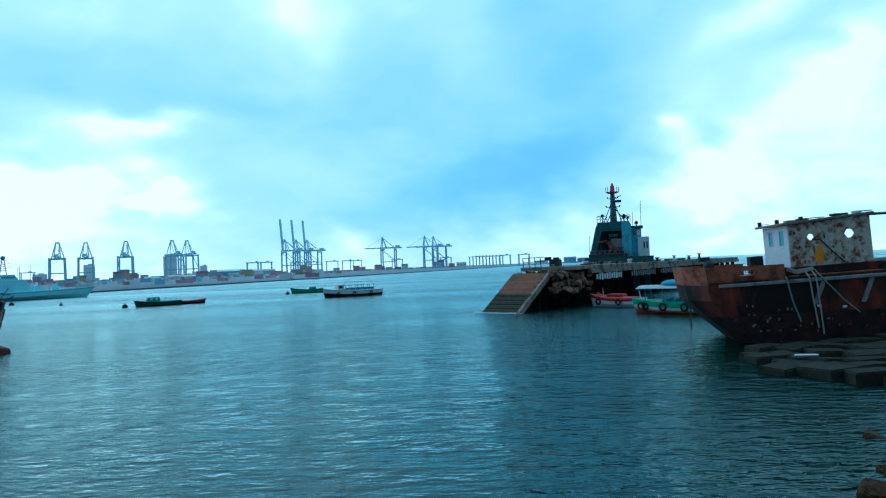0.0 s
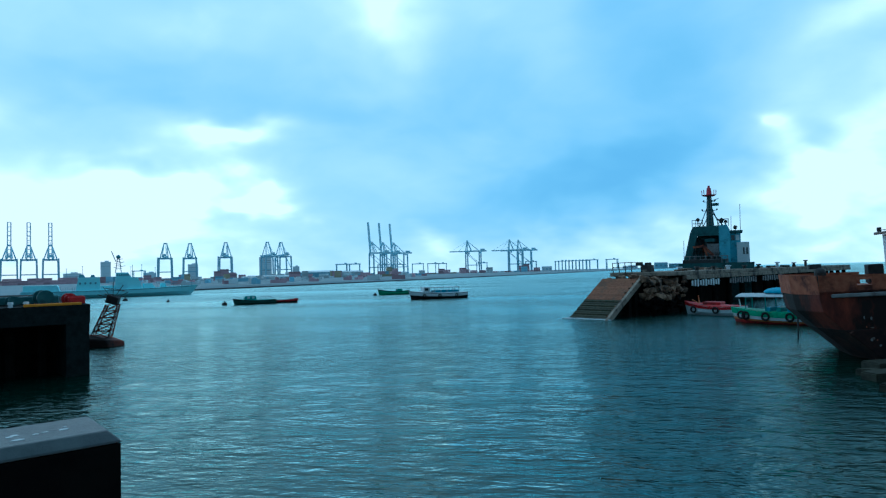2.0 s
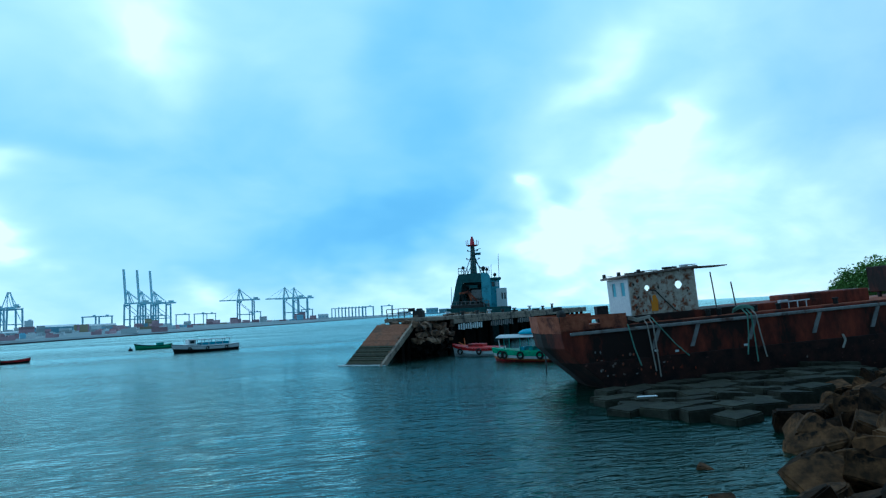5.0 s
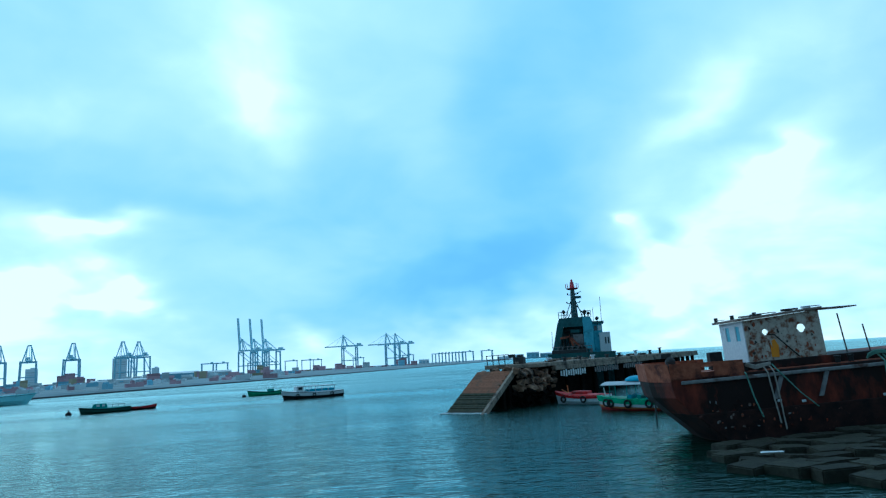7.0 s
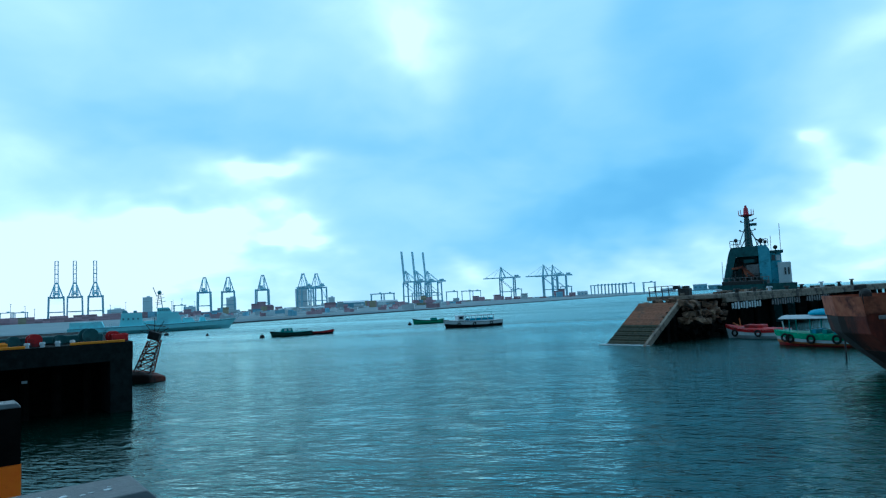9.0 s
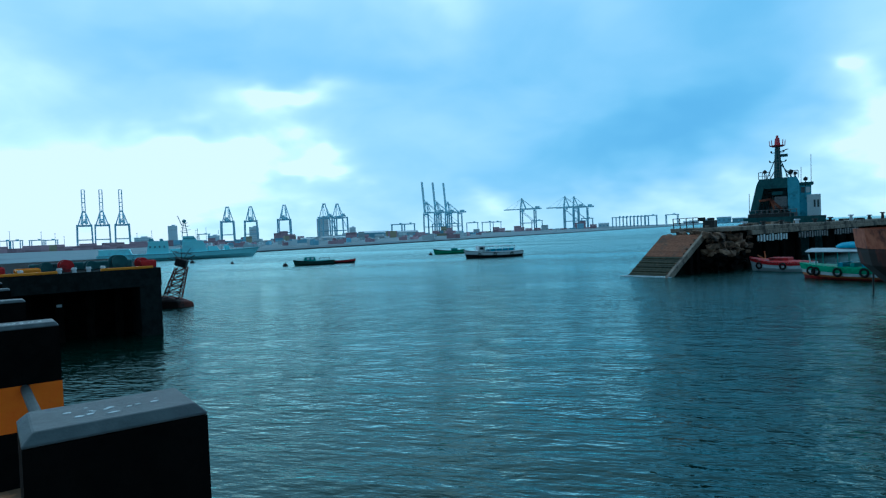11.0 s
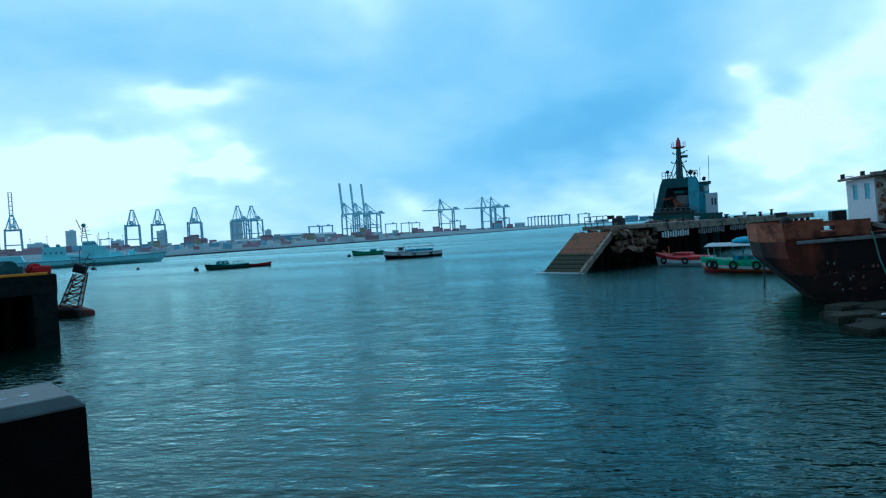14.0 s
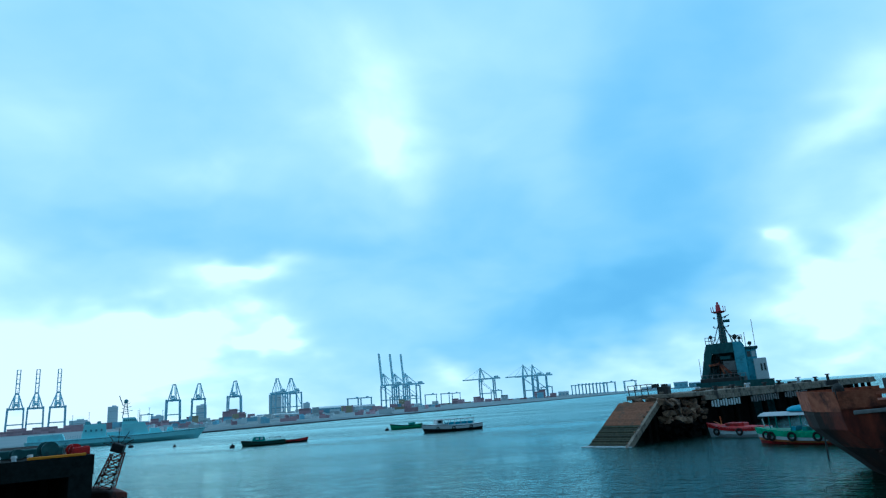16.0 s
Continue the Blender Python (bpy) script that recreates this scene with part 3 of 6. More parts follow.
for s, w, ln in ((2.6, -1.2, 2.6), (5.5, -2.8, 3.0), (4.0, -4.6, 2.4)):
    crate("red_pontoon", JS + s, w, (1.5, ln, 0.36), RED_PAINT, "long low red steel float lying on the jetty", "float")
crate("red_barrier", JS + 0.5, -0.15, (0.5, 0.5, 0.66), RED_PAINT, "red plastic barrier standing on the jetty", "barrier")
for w, ln in ((5.9, 2.3), (1.9, 2.2)):
    bm = B()
    box(bm, (0, 0, 0), (0.22, ln, 0.12))
    solid("yellow_beam", bevelled(bm, 0.02), YELLOW, "yellow steel fender beam along the jetty edge", "beam", "fender beams", m=quay_pose(JS + 0.12, w, JTOP + 0.06))
for k, w in enumerate((3.1, 3.7, 4.3, 4.9, 1.6)):
    bm = B()
    rod(bm, (0, 0, 0), (0, 0, 0.14), 0.10, 0.09, 12)
    rod(bm, (0, 0, 0.14), (0, 0, 0.24), 0.13, 0.10, 12)
    solid("mooring_bollard", bm, WHITE, "small white-painted mooring bollard on the jetty edge", "bollard", "jetty bollards", m=quay_pose(JS + 0.45, w, JTOP))
bm = B()
box(bm, (0, 0, 0.45), (0.5, 4.6, 0.40))
solid("green_cover", bevelled(bm, 0.05), TUG_DARK, "dark green covered machine on the jetty", "machine", m=quay_pose(JS + 3.4, 4.4, JTOP - 0.23))
bm = B()
box(bm, (0, 0, 0), (0.10, 0.22, 0.12))
solid("white_plate", bm, WHITE, "small white plate on the dark jetty piles", "plate", m=quay_pose(JS + 1.36, 3.1, 1.75))


# ---- leaning lattice mast on a half-sunk float ----
def lattice_wreck():
    base = thing("wrecked_float", "half-sunk dark float with a leaning rusty lattice mast", "wreck", pose(-29.8, 38.7, 0, 0, 0, 22))
    bm = B()
    loft(bm, [[(-2.0, -0.9, -0.5), (1.6, -0.9, -0.5), (2.2, 0, -0.5), (1.6, 0.9, -0.5), (-2.0, 0.9, -0.5)],
              [(-2.0, -1.0, 0.75), (1.2, -1.0, 0.5), (2.1, 0, 0.3), (1.2, 1.0, 0.5), (-2.0, 1.0, 0.75)],
              [(-1.6, -0.6, 0.95), (0.6, -0.6, 0.72), (1.3, 0, 0.5), (0.6, 0.6, 0.72), (-1.6, 0.6, 0.95)]])
    part("hull", bevelled(bm, 0.06), RUST, base)
    legs = [(-0.55, -0.55), (0.55, -0.55), (0.55, 0.55), (-0.55, 0.55)]
    lean = Vector((0.75, 0.0, 0))

    def leg(k, h):
        a, b = legs[k]
        f = 1 - 0.35 * h
        return Vector((a * f + 0.65, b * f, 0.6 + 2.2 * h)) + lean * h
    mast = B()
    for k in range(4):
        rod(mast, leg(k, 0), leg(k, 1), 0.045)
    part("lattice_mast", mast, RUST, base, "rusty lattice mast")
    for j in range(5):
        for k in range(4):
            n = (k + 1) % 4
            for a, b in ((leg(k, j / 5), leg(n, (j + 1) / 5)), (leg(n, j / 5), leg(k, (j + 1) / 5)), (leg(k, j / 5), leg(n, j / 5))):
                part("brace", rod(B(), a, b, 0.026), RUST, base)
    bm = B()
    top = Vector((1.4, 0, 3.1))
    box(bm, top, (0.75, 0.7, 0.55), turned(0, 0, 18))
    part("lamp_housing", bevelled(bm, 0.05), BLACK, base, "black lamp housing")
    for k, (a, b, c) in enumerate(((-0.7, 0.3, 0.9), (0.6, 0.2, 1.0), (0.1, -0.3, 1.25), (-0.9, -0.2, 0.4), (0.95, 0.0, 0.5))):
        bm = B()
        rod(bm, top, top + Vector((a, b, c)), 0.022)
        part("rod", bm, DARK_STEEL, base)
    bm = B()
    for z in (0.5, 0.9):
        torus(bm, top + Vector((0.12, 0, z - 0.2)), (0.2, 0, 1), 0.62, 0.02, 14, 5)
    part("hoop", bm, DARK_STEEL, base)
    return base


lattice_wreck()


# ---- rusty barge aground ----
HULL_AZ, TRIM = -8.0, -2.64
HP = pose(11.7, 30.8, 0, 0, 0, HULL_AZ) @ pose(0, 0, 0, 0, TRIM, 0)


def plan(s0, w0=0.0, z=0.0, w1=6.2, s1=27.0):
    return [(s0 + 1.15, w0, z), (s0 + 0.5, 2.0, z), (s0 + 0.5, w1 - 2.0, z), (s0 + 1.15, w1, z), (s1, w1, z), (s1, w0, z)]


def barge():
    b = thing("rusty_barge", "rust-red derelict steel barge aground with its bow over the water", "barge", HP)
    bm = B()
    loft(bm, [plan(3.1, 0.35, -1.4), plan(2.2, 0.05, -0.1), plan(1.35, -0.02, 0.75), plan(0.75, -0.05, 1.32)])
    part("lower_hull", bevelled(bm, 0.03), HULL_LOW, b, "fouled black lower hull with flaking plates")
    bm = B()
    loft(bm, [plan(0.77, 0.03, 1.30), plan(0.0, 0.0, 2.15), plan(-0.1, 0.0, 2.75), plan(-0.1, 0.0, 3.06)])
    part("upper_hull", bevelled(bm, 0.02), RUST, b)
    bm = B()
    box(bm, (14.2, -0.07, 2.86), (25.4, 0.16, 0.17))
    part("rubbing_strake", bevelled(bm, 0.03), GREY_RAIL, b, "grey rubbing strake")
    # forecastle bulwark: side plate and bow plates
    lo, hi = plan(-0.1, 0.0, 3.05), plan(-0.16, -0.02, 3.86)
    bm = B()
    rows = [(4.55, 0.0), lo[0][:2], lo[1][:2], lo[2][:2], lo[3][:2], (4.55, 6.2)]
    tops = [3.70, 3.80, 3.86, 3.86, 3.80, 3.70]
    vo = [[bm.verts.new((x, y, 2.94)) for x, y in rows], [bm.verts.new((x - 0.06 * (k in (1, 2, 3, 4)), y, tops[k])) for k, (x, y) in enumerate(rows)]]
    for k in range(5):
        if k == 0:
            # side plate with the mooring slot left open
            xs = [4.55, 3.15, 2.55, rows[1][0]]
            za, zb = 3.28, 3.52
            at = lambda x: 3.70 + (4.55 - x) / 3.4 * 0.10
            for x0, x1, hole in ((4.55, 3.15, 0), (3.15, 2.55, 1), (2.55, rows[1][0], 0)):
                spans = [(2.94, None)] if not hole else [(2.94, za), (zb, None)]
                for z0, z1 in spans:
                    q = [bm.verts.new((x, 0.0, z)) for x, z in ((x0, z0), (x1, z0), (x1, z1 or at(x1)), (x0, z1 or at(x0)))]
                    bm.faces.new(q)
        else:
            bm.faces.new((vo[0][k], vo[0][k + 1], vo[1][k + 1], vo[1][k]))
    bmesh.ops.remove_doubles(bm, verts=bm.verts, dist=0.001)
    loose = [v for v in bm.verts if not v.link_faces]
    bmesh.ops.delete(bm, geom=loose, context="VERTS")
    bmesh.ops.solidify(bm, geom=bm.faces[:], thickness=0.05)
    part("bulwark", bm, RUST_LIGHT, b, "light rust bulwark with a mooring slot")
    bm = B()
    prism(bm, [(1.2, 0.15), (0.6, 2.0), (0.6, 4.2), (1.2, 6.0), (26.9, 6.0), (26.9, 0.15)], 3.05, 3.09)
    part("deck", bm, RUST_LIGHT, b, "rust-brown deck plating")
    bm = B()
    box(bm, (10.2, 3.1, 3.28), (11.2, 4.4, 0.38))
    part("trunk", bevelled(bm, 0.03), RUST, b, "raised deck trunk")
    # straps
    for s, drop in ((6.2, 1.05), (8.3, 1.1), (11.4, 1.05), (14.95, 1.05), (18.2, 1.05), (21.5, 1.05)):
        bm = B()
        q = [(s - 0.10, 2.76), (s + 0.10, 2.76), (s - 0.36, 2.76 - drop), (s - 0.56, 2.76 - drop)]
        loft(bm, [[(x, -0.02, z) for x, z in q], [(x, -0.09, z) for x, z in q]])
        part("strap", bm, GREY_RAIL, b, "grey slanting fender strap")
    # cabin
    cabin(b)
    # mast posts behind the cabin
    for s, w, z0, h, lean in ((10.25, 1.6, 3.3, 2.15, -0.12), (11.3, 1.5, 3.3, 1.5, -0.12)):
        bm = B()
        rod(bm, (s, w, z0), (s + lean, w, z0 + h), 0.035)
        part("awning_post", bm, DARK_STEEL, b)
    # bitts
    for s in (4.75, 5.45, 9.1, 9.7, 11.2, 11.7, 13.0, 16.2):
        bm = B()
        rod(bm, (s, 0.35, 3.06), (s, 0.35, 3.36), 0.12, n=10)
        rod(bm, (s, 0.35, 3.36), (s, 0.35, 3.42), 0.16, n=10)
        part("bitt", bm, BLACK, b)
    bm = B()
    box(bm, (3.75, 1.5, 3.72), (0.62, 0.55, 0.85))
    part("fuse_box", bevelled(bm, 0.03), BLACK, b, "black steel locker")
    bm = B()
    bmesh.ops.create_icosphere(bm, subdivisions=2, radius=0.25, matrix=pose(1.4, 1.0, 3.9))
    box(bm, (1.4, 1.0, 3.5), (0.4, 0.4, 0.8))
    box(bm, (1.25, 1.2, 4.2), (0.5, 0.3, 0.22))
    part("windlass", bm, DARK_STEEL, b, "dark windlass on the bow")
    bm = B()
    box(bm, (16.5, 2.2, 3.42), (4.3, 2.4, 0.70))
    part("hatch", bevelled(bm, 0.05), RUST, b, "rust-red hatch coaming")
    bm = B()
    box(bm, (22.6, 2.5, 4.15), (3.6, 2.6, 1.5))
    tank = part("deck_tank", bevelled(bm, 0.04), RUST, b, "dark red deck tank on legs")
    for s in (21.2, 24.0):
        for w in (1.5, 3.5):
            bm = B()
            box(bm, (s, w, 3.2), (0.16, 0.16, 0.4))
            part("tank_leg", bm, DARK_STEEL, b)
    bm = B()
    for k in range(4):
        rod(bm, (13.3 + k * 0.5, 0.7, 3.08), (13.3 + k * 0.5, 0.7, 3.42 + 0.06 * (k % 2)), 0.03)
    rod(bm, (13.2, 0.7, 3.42), (15.0, 0.7, 3.46), 0.03)
    box(bm, (13.5, 0.7, 3.5), (0.45, 0.25, 0.10))
    part("pipe_rack", bm, CABIN_WHITE, b, "pale pipework on deck")
    # flaked plates and weed on the lower hull
    rng = random.Random(7)
    for k in range(64):
        s = 2.2 + abs(rng.gauss(0, 1)) * (6.5 if k % 2 else 2.2)
        if s > 24:
            continue
        z = rng.uniform(0.55, 1.9) if s < 5 else rng.uniform(0.35, 1.15)
        s = max(s, 1.35 + (1.9 - z) * 0.9)
        w = rng.uniform(0.02, 0.09)
        h = rng.uniform(0.02, 0.10)
        bm = B()
        q = [(s + w * math.cos(a) * rng.uniform(0.6, 1.2), z + h * math.sin(a) * rng.uniform(0.6, 1.2)) for a in (0.3, 1.2, 2.2, 3.3, 4.2, 5.3)]
        y = -0.02 if z < 1.3 else 0.0
        loft(bm, [[(x, y + 0.03, v) for x, v in q], [(x, y - 0.025, v) for x, v in q]])
        part("flake", bm, rng.choice((RUST_LIGHT, RUST, HULL_LOW, RUST, ROOF, GREY_RAIL)), b)
    for s, z in ((5.9, 1.62), (7.0, 1.5), (10.7, 1.45)):
        bm = B()
        box(bm, (s, -0.06, z), (0.2, 0.05, 0.12))
        part("white_patch", bevelled(bm, 0.02), WHITE, b, "white paint patch")
    return b


def wall_with_holes(bm, x0, x1, zf0, zf1, holes, y, thick):
    """An upright plate from x0 to x1 whose foot and top heights run linearly, with round holes (x, z, r)."""
    foot = lambda x: zf0[0] + (zf0[1] - zf0[0]) * (x - x0) / (x1 - x0)
    top = lambda x: zf1[0] + (zf1[1] - zf1[0]) * (x - x0) / (x1 - x0)
    cuts = [x0]
    for x, z, r in holes:
        cuts += [x - r * 1.4, x + r * 1.4]
    cuts.append(x1)
    for k, (a, b) in enumerate(zip(cuts, cuts[1:])):
        if k % 2 == 0:
            bm.faces.new([bm.verts.new(p) for p in ((a, y, foot(a)), (b, y, foot(b)), (b, y, top(b)), (a, y, top(a)))])
            continue
        cx, cz, r = holes[k // 2]
        rim = [(a, foot(a)), ((a + b) / 2, foot(cx)), (b, foot(b)), (b, cz), (b, top(b)), ((a + b) / 2, top(cx)), (a, top(a)), (a, cz)]
        fine = []
        for p, q in zip(rim, rim[1:] + rim[:1]):
            fine += [p, ((p[0] + q[0]) / 2, (p[1] + q[1]) / 2)]
        ring = []
        for px, pz in fine:
            n = math.hypot(px - cx, pz - cz)
            ring.append((cx + (px - cx) / n * r, cz + (pz - cz) / n * r))
        vo, vi = [bm.verts.new((px, y, pz)) for px, pz in fine], [bm.verts.new((px, y, pz)) for px, pz in ring]
        for j in range(16):
            bm.faces.new((vo[j], vo[(j + 1) % 16], vi[(j + 1) % 16], vi[j]))
    bmesh.ops.remove_doubles(bm, verts=bm.verts, dist=0.001)
    bmesh.ops.recalc_face_normals(bm, faces=bm.faces)
    bmesh.ops.solidify(bm, geom=bm.faces[:], thickness=thick)
    return bm


def cabin(b):
    """Wheelhouse: four plate walls, a sagging roof, an awning."""
    x0, x1, w0, w1, zf = 5.35, 9.05, 1.2, 4.8, 3.46
    ta, tb = 5.55, 5.73
    bm = B()
    wall_with_holes(bm, x0, x1, (zf, zf), (ta, tb), [(6.30, 4.88, 0.16), (8.06, 4.91, 0.22)], w0, 0.05)
    side = part("cabin_side", bm, CABIN_RUST, b, "peeling cream and rust cabin side")
    for x, z, r in ((6.30, 4.88, 0.16), (8.06, 4.91, 0.22)):
        bm = B()
        torus(bm, (x, w0 - 0.015, z), (0, 1, 0), r + 0.02, 0.025, 20, 6)
        part("porthole_rim", bm, RUST_LIGHT, side)
    rng = random.Random(41)
    for k in range(34):
        x = x0 + (0.08 + abs(rng.gauss(0, 0.35)) if k < 16 else rng.uniform(0.3, 3.5))
        z = rng.uniform(zf + 0.15, 5.35)
        r = rng.uniform(0.02, 0.075)
        if min(abs(x - 6.30), abs(x - 8.06)) < 0.32 and abs(z - 4.9) < 0.32:
            continue
        q = [(x + r * rng.uniform(0.6, 1.3) * math.cos(a), z + r * rng.uniform(0.7, 2.2) * math.sin(a)) for a in (0.2, 1.3, 2.3, 3.4, 4.4, 5.4)]
        bm = B()
        loft(bm, [[(a, w0 - 0.02, c) for a, c in q], [(a, w0 - 0.038, c) for a, c in q]])
        part("rust_scab", bm, DARK_STEEL if k % 3 == 0 else RUST_LIGHT, side, "lifted rust scab")
    bm = B()
    q = [(6.42, 3.62), (6.78, 3.60), (6.84, 4.15), (6.70, 4.50), (6.46, 4.40)]
    loft(bm, [[(a, w0 - 0.02, c) for a, c in q], [(a, w0 - 0.034, c) for a, c in q]])
    part("yellow_patch", bm, YELLOW, side, "faded yellow paint patch")
    bm = B()
    box(bm, ((x0 + x1) / 2, w1, (zf + 4.2) / 2), (x1 - x0, 0.06, 4.2 - zf))
    for x in (x0 + 0.1, x0 + 1.9, x1 - 0.1):
        box(bm, (x, w1, (4.2 + ta) / 2), (0.2, 0.06, ta - 4.2))
    part("cabin_side", bm, CABIN_RUST, b)
    # white front with two tall windows: built as posts and panels
    bm = B()
    spans = [(w0 + 0.06, w0 + 0.62), (w0 + 1.22, w0 + 2.1), (w0 + 2.7, w1 - 0.06)]
    for a, c in spans:
        box(bm, (x0 - 0.02, (a + c) / 2, (zf + ta) / 2), (0.06, c - a, ta - zf))
    for a, c in ((w0 + 0.62, w0 + 1.22), (w0 + 2.1, w0 + 2.7)):
        box(bm, (x0 - 0.02, (a + c) / 2, (zf + 4.55) / 2), (0.06, c - a, 4.55 - zf))
        box(bm, (x0 - 0.02, (a + c) / 2, (5.3 + ta) / 2), (0.06, c - a, ta - 5.3))
    front = part("cabin_front", bm, CABIN_WHITE, b, "weathered white cabin front")
    # Recessed window panes in solid blue-grey.
    for a, c in ((w0 + 0.62, w0 + 1.22), (w0 + 2.1, w0 + 2.7)):
        bm = B()
        box(bm, (x0 + 0.0, (a + c) / 2, 4.925), (0.02, c - a, 0.75))
        part("window_board", bm, TUG_BLUE, front, "dull blue-grey window pane")
    bm = B()
    for a, c in ((w0 + 0.06, w0 + 1.1), (w1 - 0.5, w1 - 0.06)):
        box(bm, (x1, (a + c) / 2, (zf + tb) / 2), (0.06, c - a, tb - zf))
    part("cabin_back", bm, CABIN_RUST, b)
    bm = B()
    q = [(x0 - 0.32, w0 - 0.25, ta + 0.0), (x1 + 0.12, w0 - 0.25, tb + 0.02), (x1 + 0.12, w1 + 0.3, tb + 0.02), (x0 - 0.32, w1 + 0.3, ta)]
    loft(bm, [q, [(x, y, z + 0.13) for x, y, z in q]])
    part("cabin_roof", bevelled(bm, 0.03), ROOF, b, "rotten brown plank roof")
    rng = random.Random(3)
    for k in range(16):
        bm = B()
        x = rng.uniform(x0 - 0.2, x1)
        y = rng.uniform(w0 - 0.1, w1)
        box(bm, (x, y, ta + 0.17 + (x - x0) * 0.05 + 0.04), (rng.uniform(0.2, 0.7), rng.uniform(0.1, 0.4), rng.uniform(0.03, 0.12)), turned(rng.uniform(0, 90)))
        part("roof_scrap", bm, rng.choice((ROOF, CABIN_WHITE, DARK_STEEL)), b)
    for x, y in ((x0 - 0.15, w1), (x0 + 0.05, w0 + 1.6), (x0 + 0.6, w0)):
        bm = B()
        box(bm, (x, y, ta + 0.24), (0.16, 0.16, 0.26))
        part("roof_stub", bm, DARK_STEEL, b)
    bm = B()
    q = [(x1 + 0.13, w0 - 0.1, tb + 0.02), (x1 + 1.95, w0 + 0.1, tb - 0.02), (x1 + 1.95, w0 + 1.7, tb - 0.02), (x1 + 0.13, w0 + 1.9, tb + 0.02)]
    loft(bm, [q, [(x, y, z + 0.06) for x, y, z in q]])
    part("awning", bm, ROOF, b, "sagging awning sheet")
    bm = B()
    pts = [Vector((6.35, w0 - 0.06, 4.78)), Vector((6.7, w0 - 0.1, 4.72)), Vector((7.05, w0 - 0.1, 4.3)), Vector((7.7, w0 - 0.1, 3.55))]
    for p, q in zip(pts, pts[1:]):
        rod(bm, p, q, 0.03)
    part("hose", bm, BLACK, b, "black hose hanging down the cabin side")


barge()


def rope(name, spots, r, material, label, sag=0.0, m=HP):
    bm = B()
    pts = []
    for a, b in zip(spots, spots[1:]):
        a, b = Vector(a), Vector(b)
        for k in range(6):
            f = k / 6
            pts.append(a.lerp(b, f) - Vector((0, 0, sag * 4 * f * (1 - f))))
    pts.append(Vector(spots[-1]))
    for a, b in zip(pts, pts[1:]):
        rod(bm, a, b, r, n=6, caps=False)
    return solid(name, bm, material, label, "rope", "ropes on the barge", m=m, smooth=True)


for s, bottom, mt, col in ((4.55, (5.0, -0.16, 0.95), ROPE_GREEN, "green"), (5.55, (5.75, -0.16, 0.6), ROPE_PALE, "pale"), (5.85, (5.95, -0.16, 0.3), ROPE_PALE, "pale"),
                            (11.15, (11.2, -0.16, 0.55), ROPE_GREEN, "green"), (11.4, (11.7, -0.16, 0.75), ROPE_PALE, "pale"), (10.95, (10.7, -0.16, 0.95), ROPE_GREEN, "green")):
    rope("mooring_rope", [(s, 0.3, 3.3), (s, -0.17, 3.0), (s + (bottom[0] - s) * 0.4, -0.18, 1.9), bottom], 0.035, mt, f"frayed {col} mooring rope hanging down the rusty hull")
rope("mooring_rope", [(6.0, 0.3, 3.32), (6.1, -0.17, 2.95), (6.9, -0.17, 1.9), (7.6, -0.12, 1.2)], 0.03, ROPE_GREEN, "green mooring rope slanting down the rusty hull")
for k in range(4):
    rope("mooring_rope", [(4.7, 0.25 - 0.07 * k, 3.38 + 0.04 * k), (5.1, -0.02, 3.2 + 0.05 * k), (5.9, 0.2, 3.34 + 0.03 * k)], 0.035, ROPE_PALE, "pale rope coiled round the bitts")
    rope("mooring_rope", [(10.4, 0.3 - 0.05 * k, 3.15 + 0.06 * k), (10.9, 0.1, 3.38 + 0.04 * k), (11.6, 0.3, 3.2 + 0.03 * k)], 0.04, ROPE_GREEN, "green rope coiled round the bitts", -0.05)
rope("mooring_rope", [(16.0, -0.1, 1.5), (16.1, -0.12, 1.2), (15.9, -0.12, 0.8)], 0.06, ROPE_PALE, "short pale rope end on the hull")


# ---- rocks along the shore ----
def inside(x, y, poly):
    hit = False
    for (ax, ay), (bx, by) in zip(poly, poly[1:] + poly[:1]):
        if (ay > y) != (by > y) and x < (bx - ax) * (y - ay) / (by - ay) + ax:
            hit = not hit
    return hit


def edge_distance(x, y, poly):
    best = 1e9
    for (ax, ay), (bx, by) in zip(poly, poly[1:]):
        f = max(0, min(1, ((x - ax) * (bx - ax) + (y - ay) * (by - ay)) / ((bx - ax) ** 2 + (by - ay) ** 2)))
        best = min(best, math.hypot(x - ax - f * (bx - ax), y - ay - f * (by - ay)))
    return best


def boulder_mesh(seed, size):
    """A quarried block: skewed faces, worn edges, broken corners."""
    rng = random.Random(seed)
    bm = B()
    for k in range(15):
        v = Vector((rng.uniform(-1, 1), rng.uniform(-1, 1), rng.uniform(-1, 1)))
        big = max(abs(v.x), abs(v.y), abs(v.z))
        bm.verts.new(v / big * rng.uniform(0.82, 1.05))
    for a, b, c in itertools.product((-1, 1), repeat=3):
        bm.verts.new(Vector((a, b, c)) * rng.uniform(0.62, 0.98))
    bmesh.ops.convex_hull(bm, input=bm.verts[:])
    bmesh.ops.delete(bm, geom=[v for v in bm.verts if not v.link_faces], context="VERTS")
    bmesh.ops.dissolve_limit(bm, angle_limit=radians(22), verts=bm.verts[:], edges=bm.edges[:])
    bevelled(bm, 0.10, 2)
    bmesh.ops.triangulate(bm, faces=bm.faces[:])
    bmesh.ops.subdivide_edges(bm, edges=[e for e in bm.edges if e.calc_length() > 0.45], cuts=1)
    for v in bm.verts:
        v.co = v.co * (1 + noise.noise(v.co * 1.7 + Vector((seed * 3.1, 0, 0))) * 0.10)
        v.co = Vector((v.co.x * size[0], v.co.y * size[1], v.co.z * size[2]))
    return mesh_of("boulder", bm, ROCK)


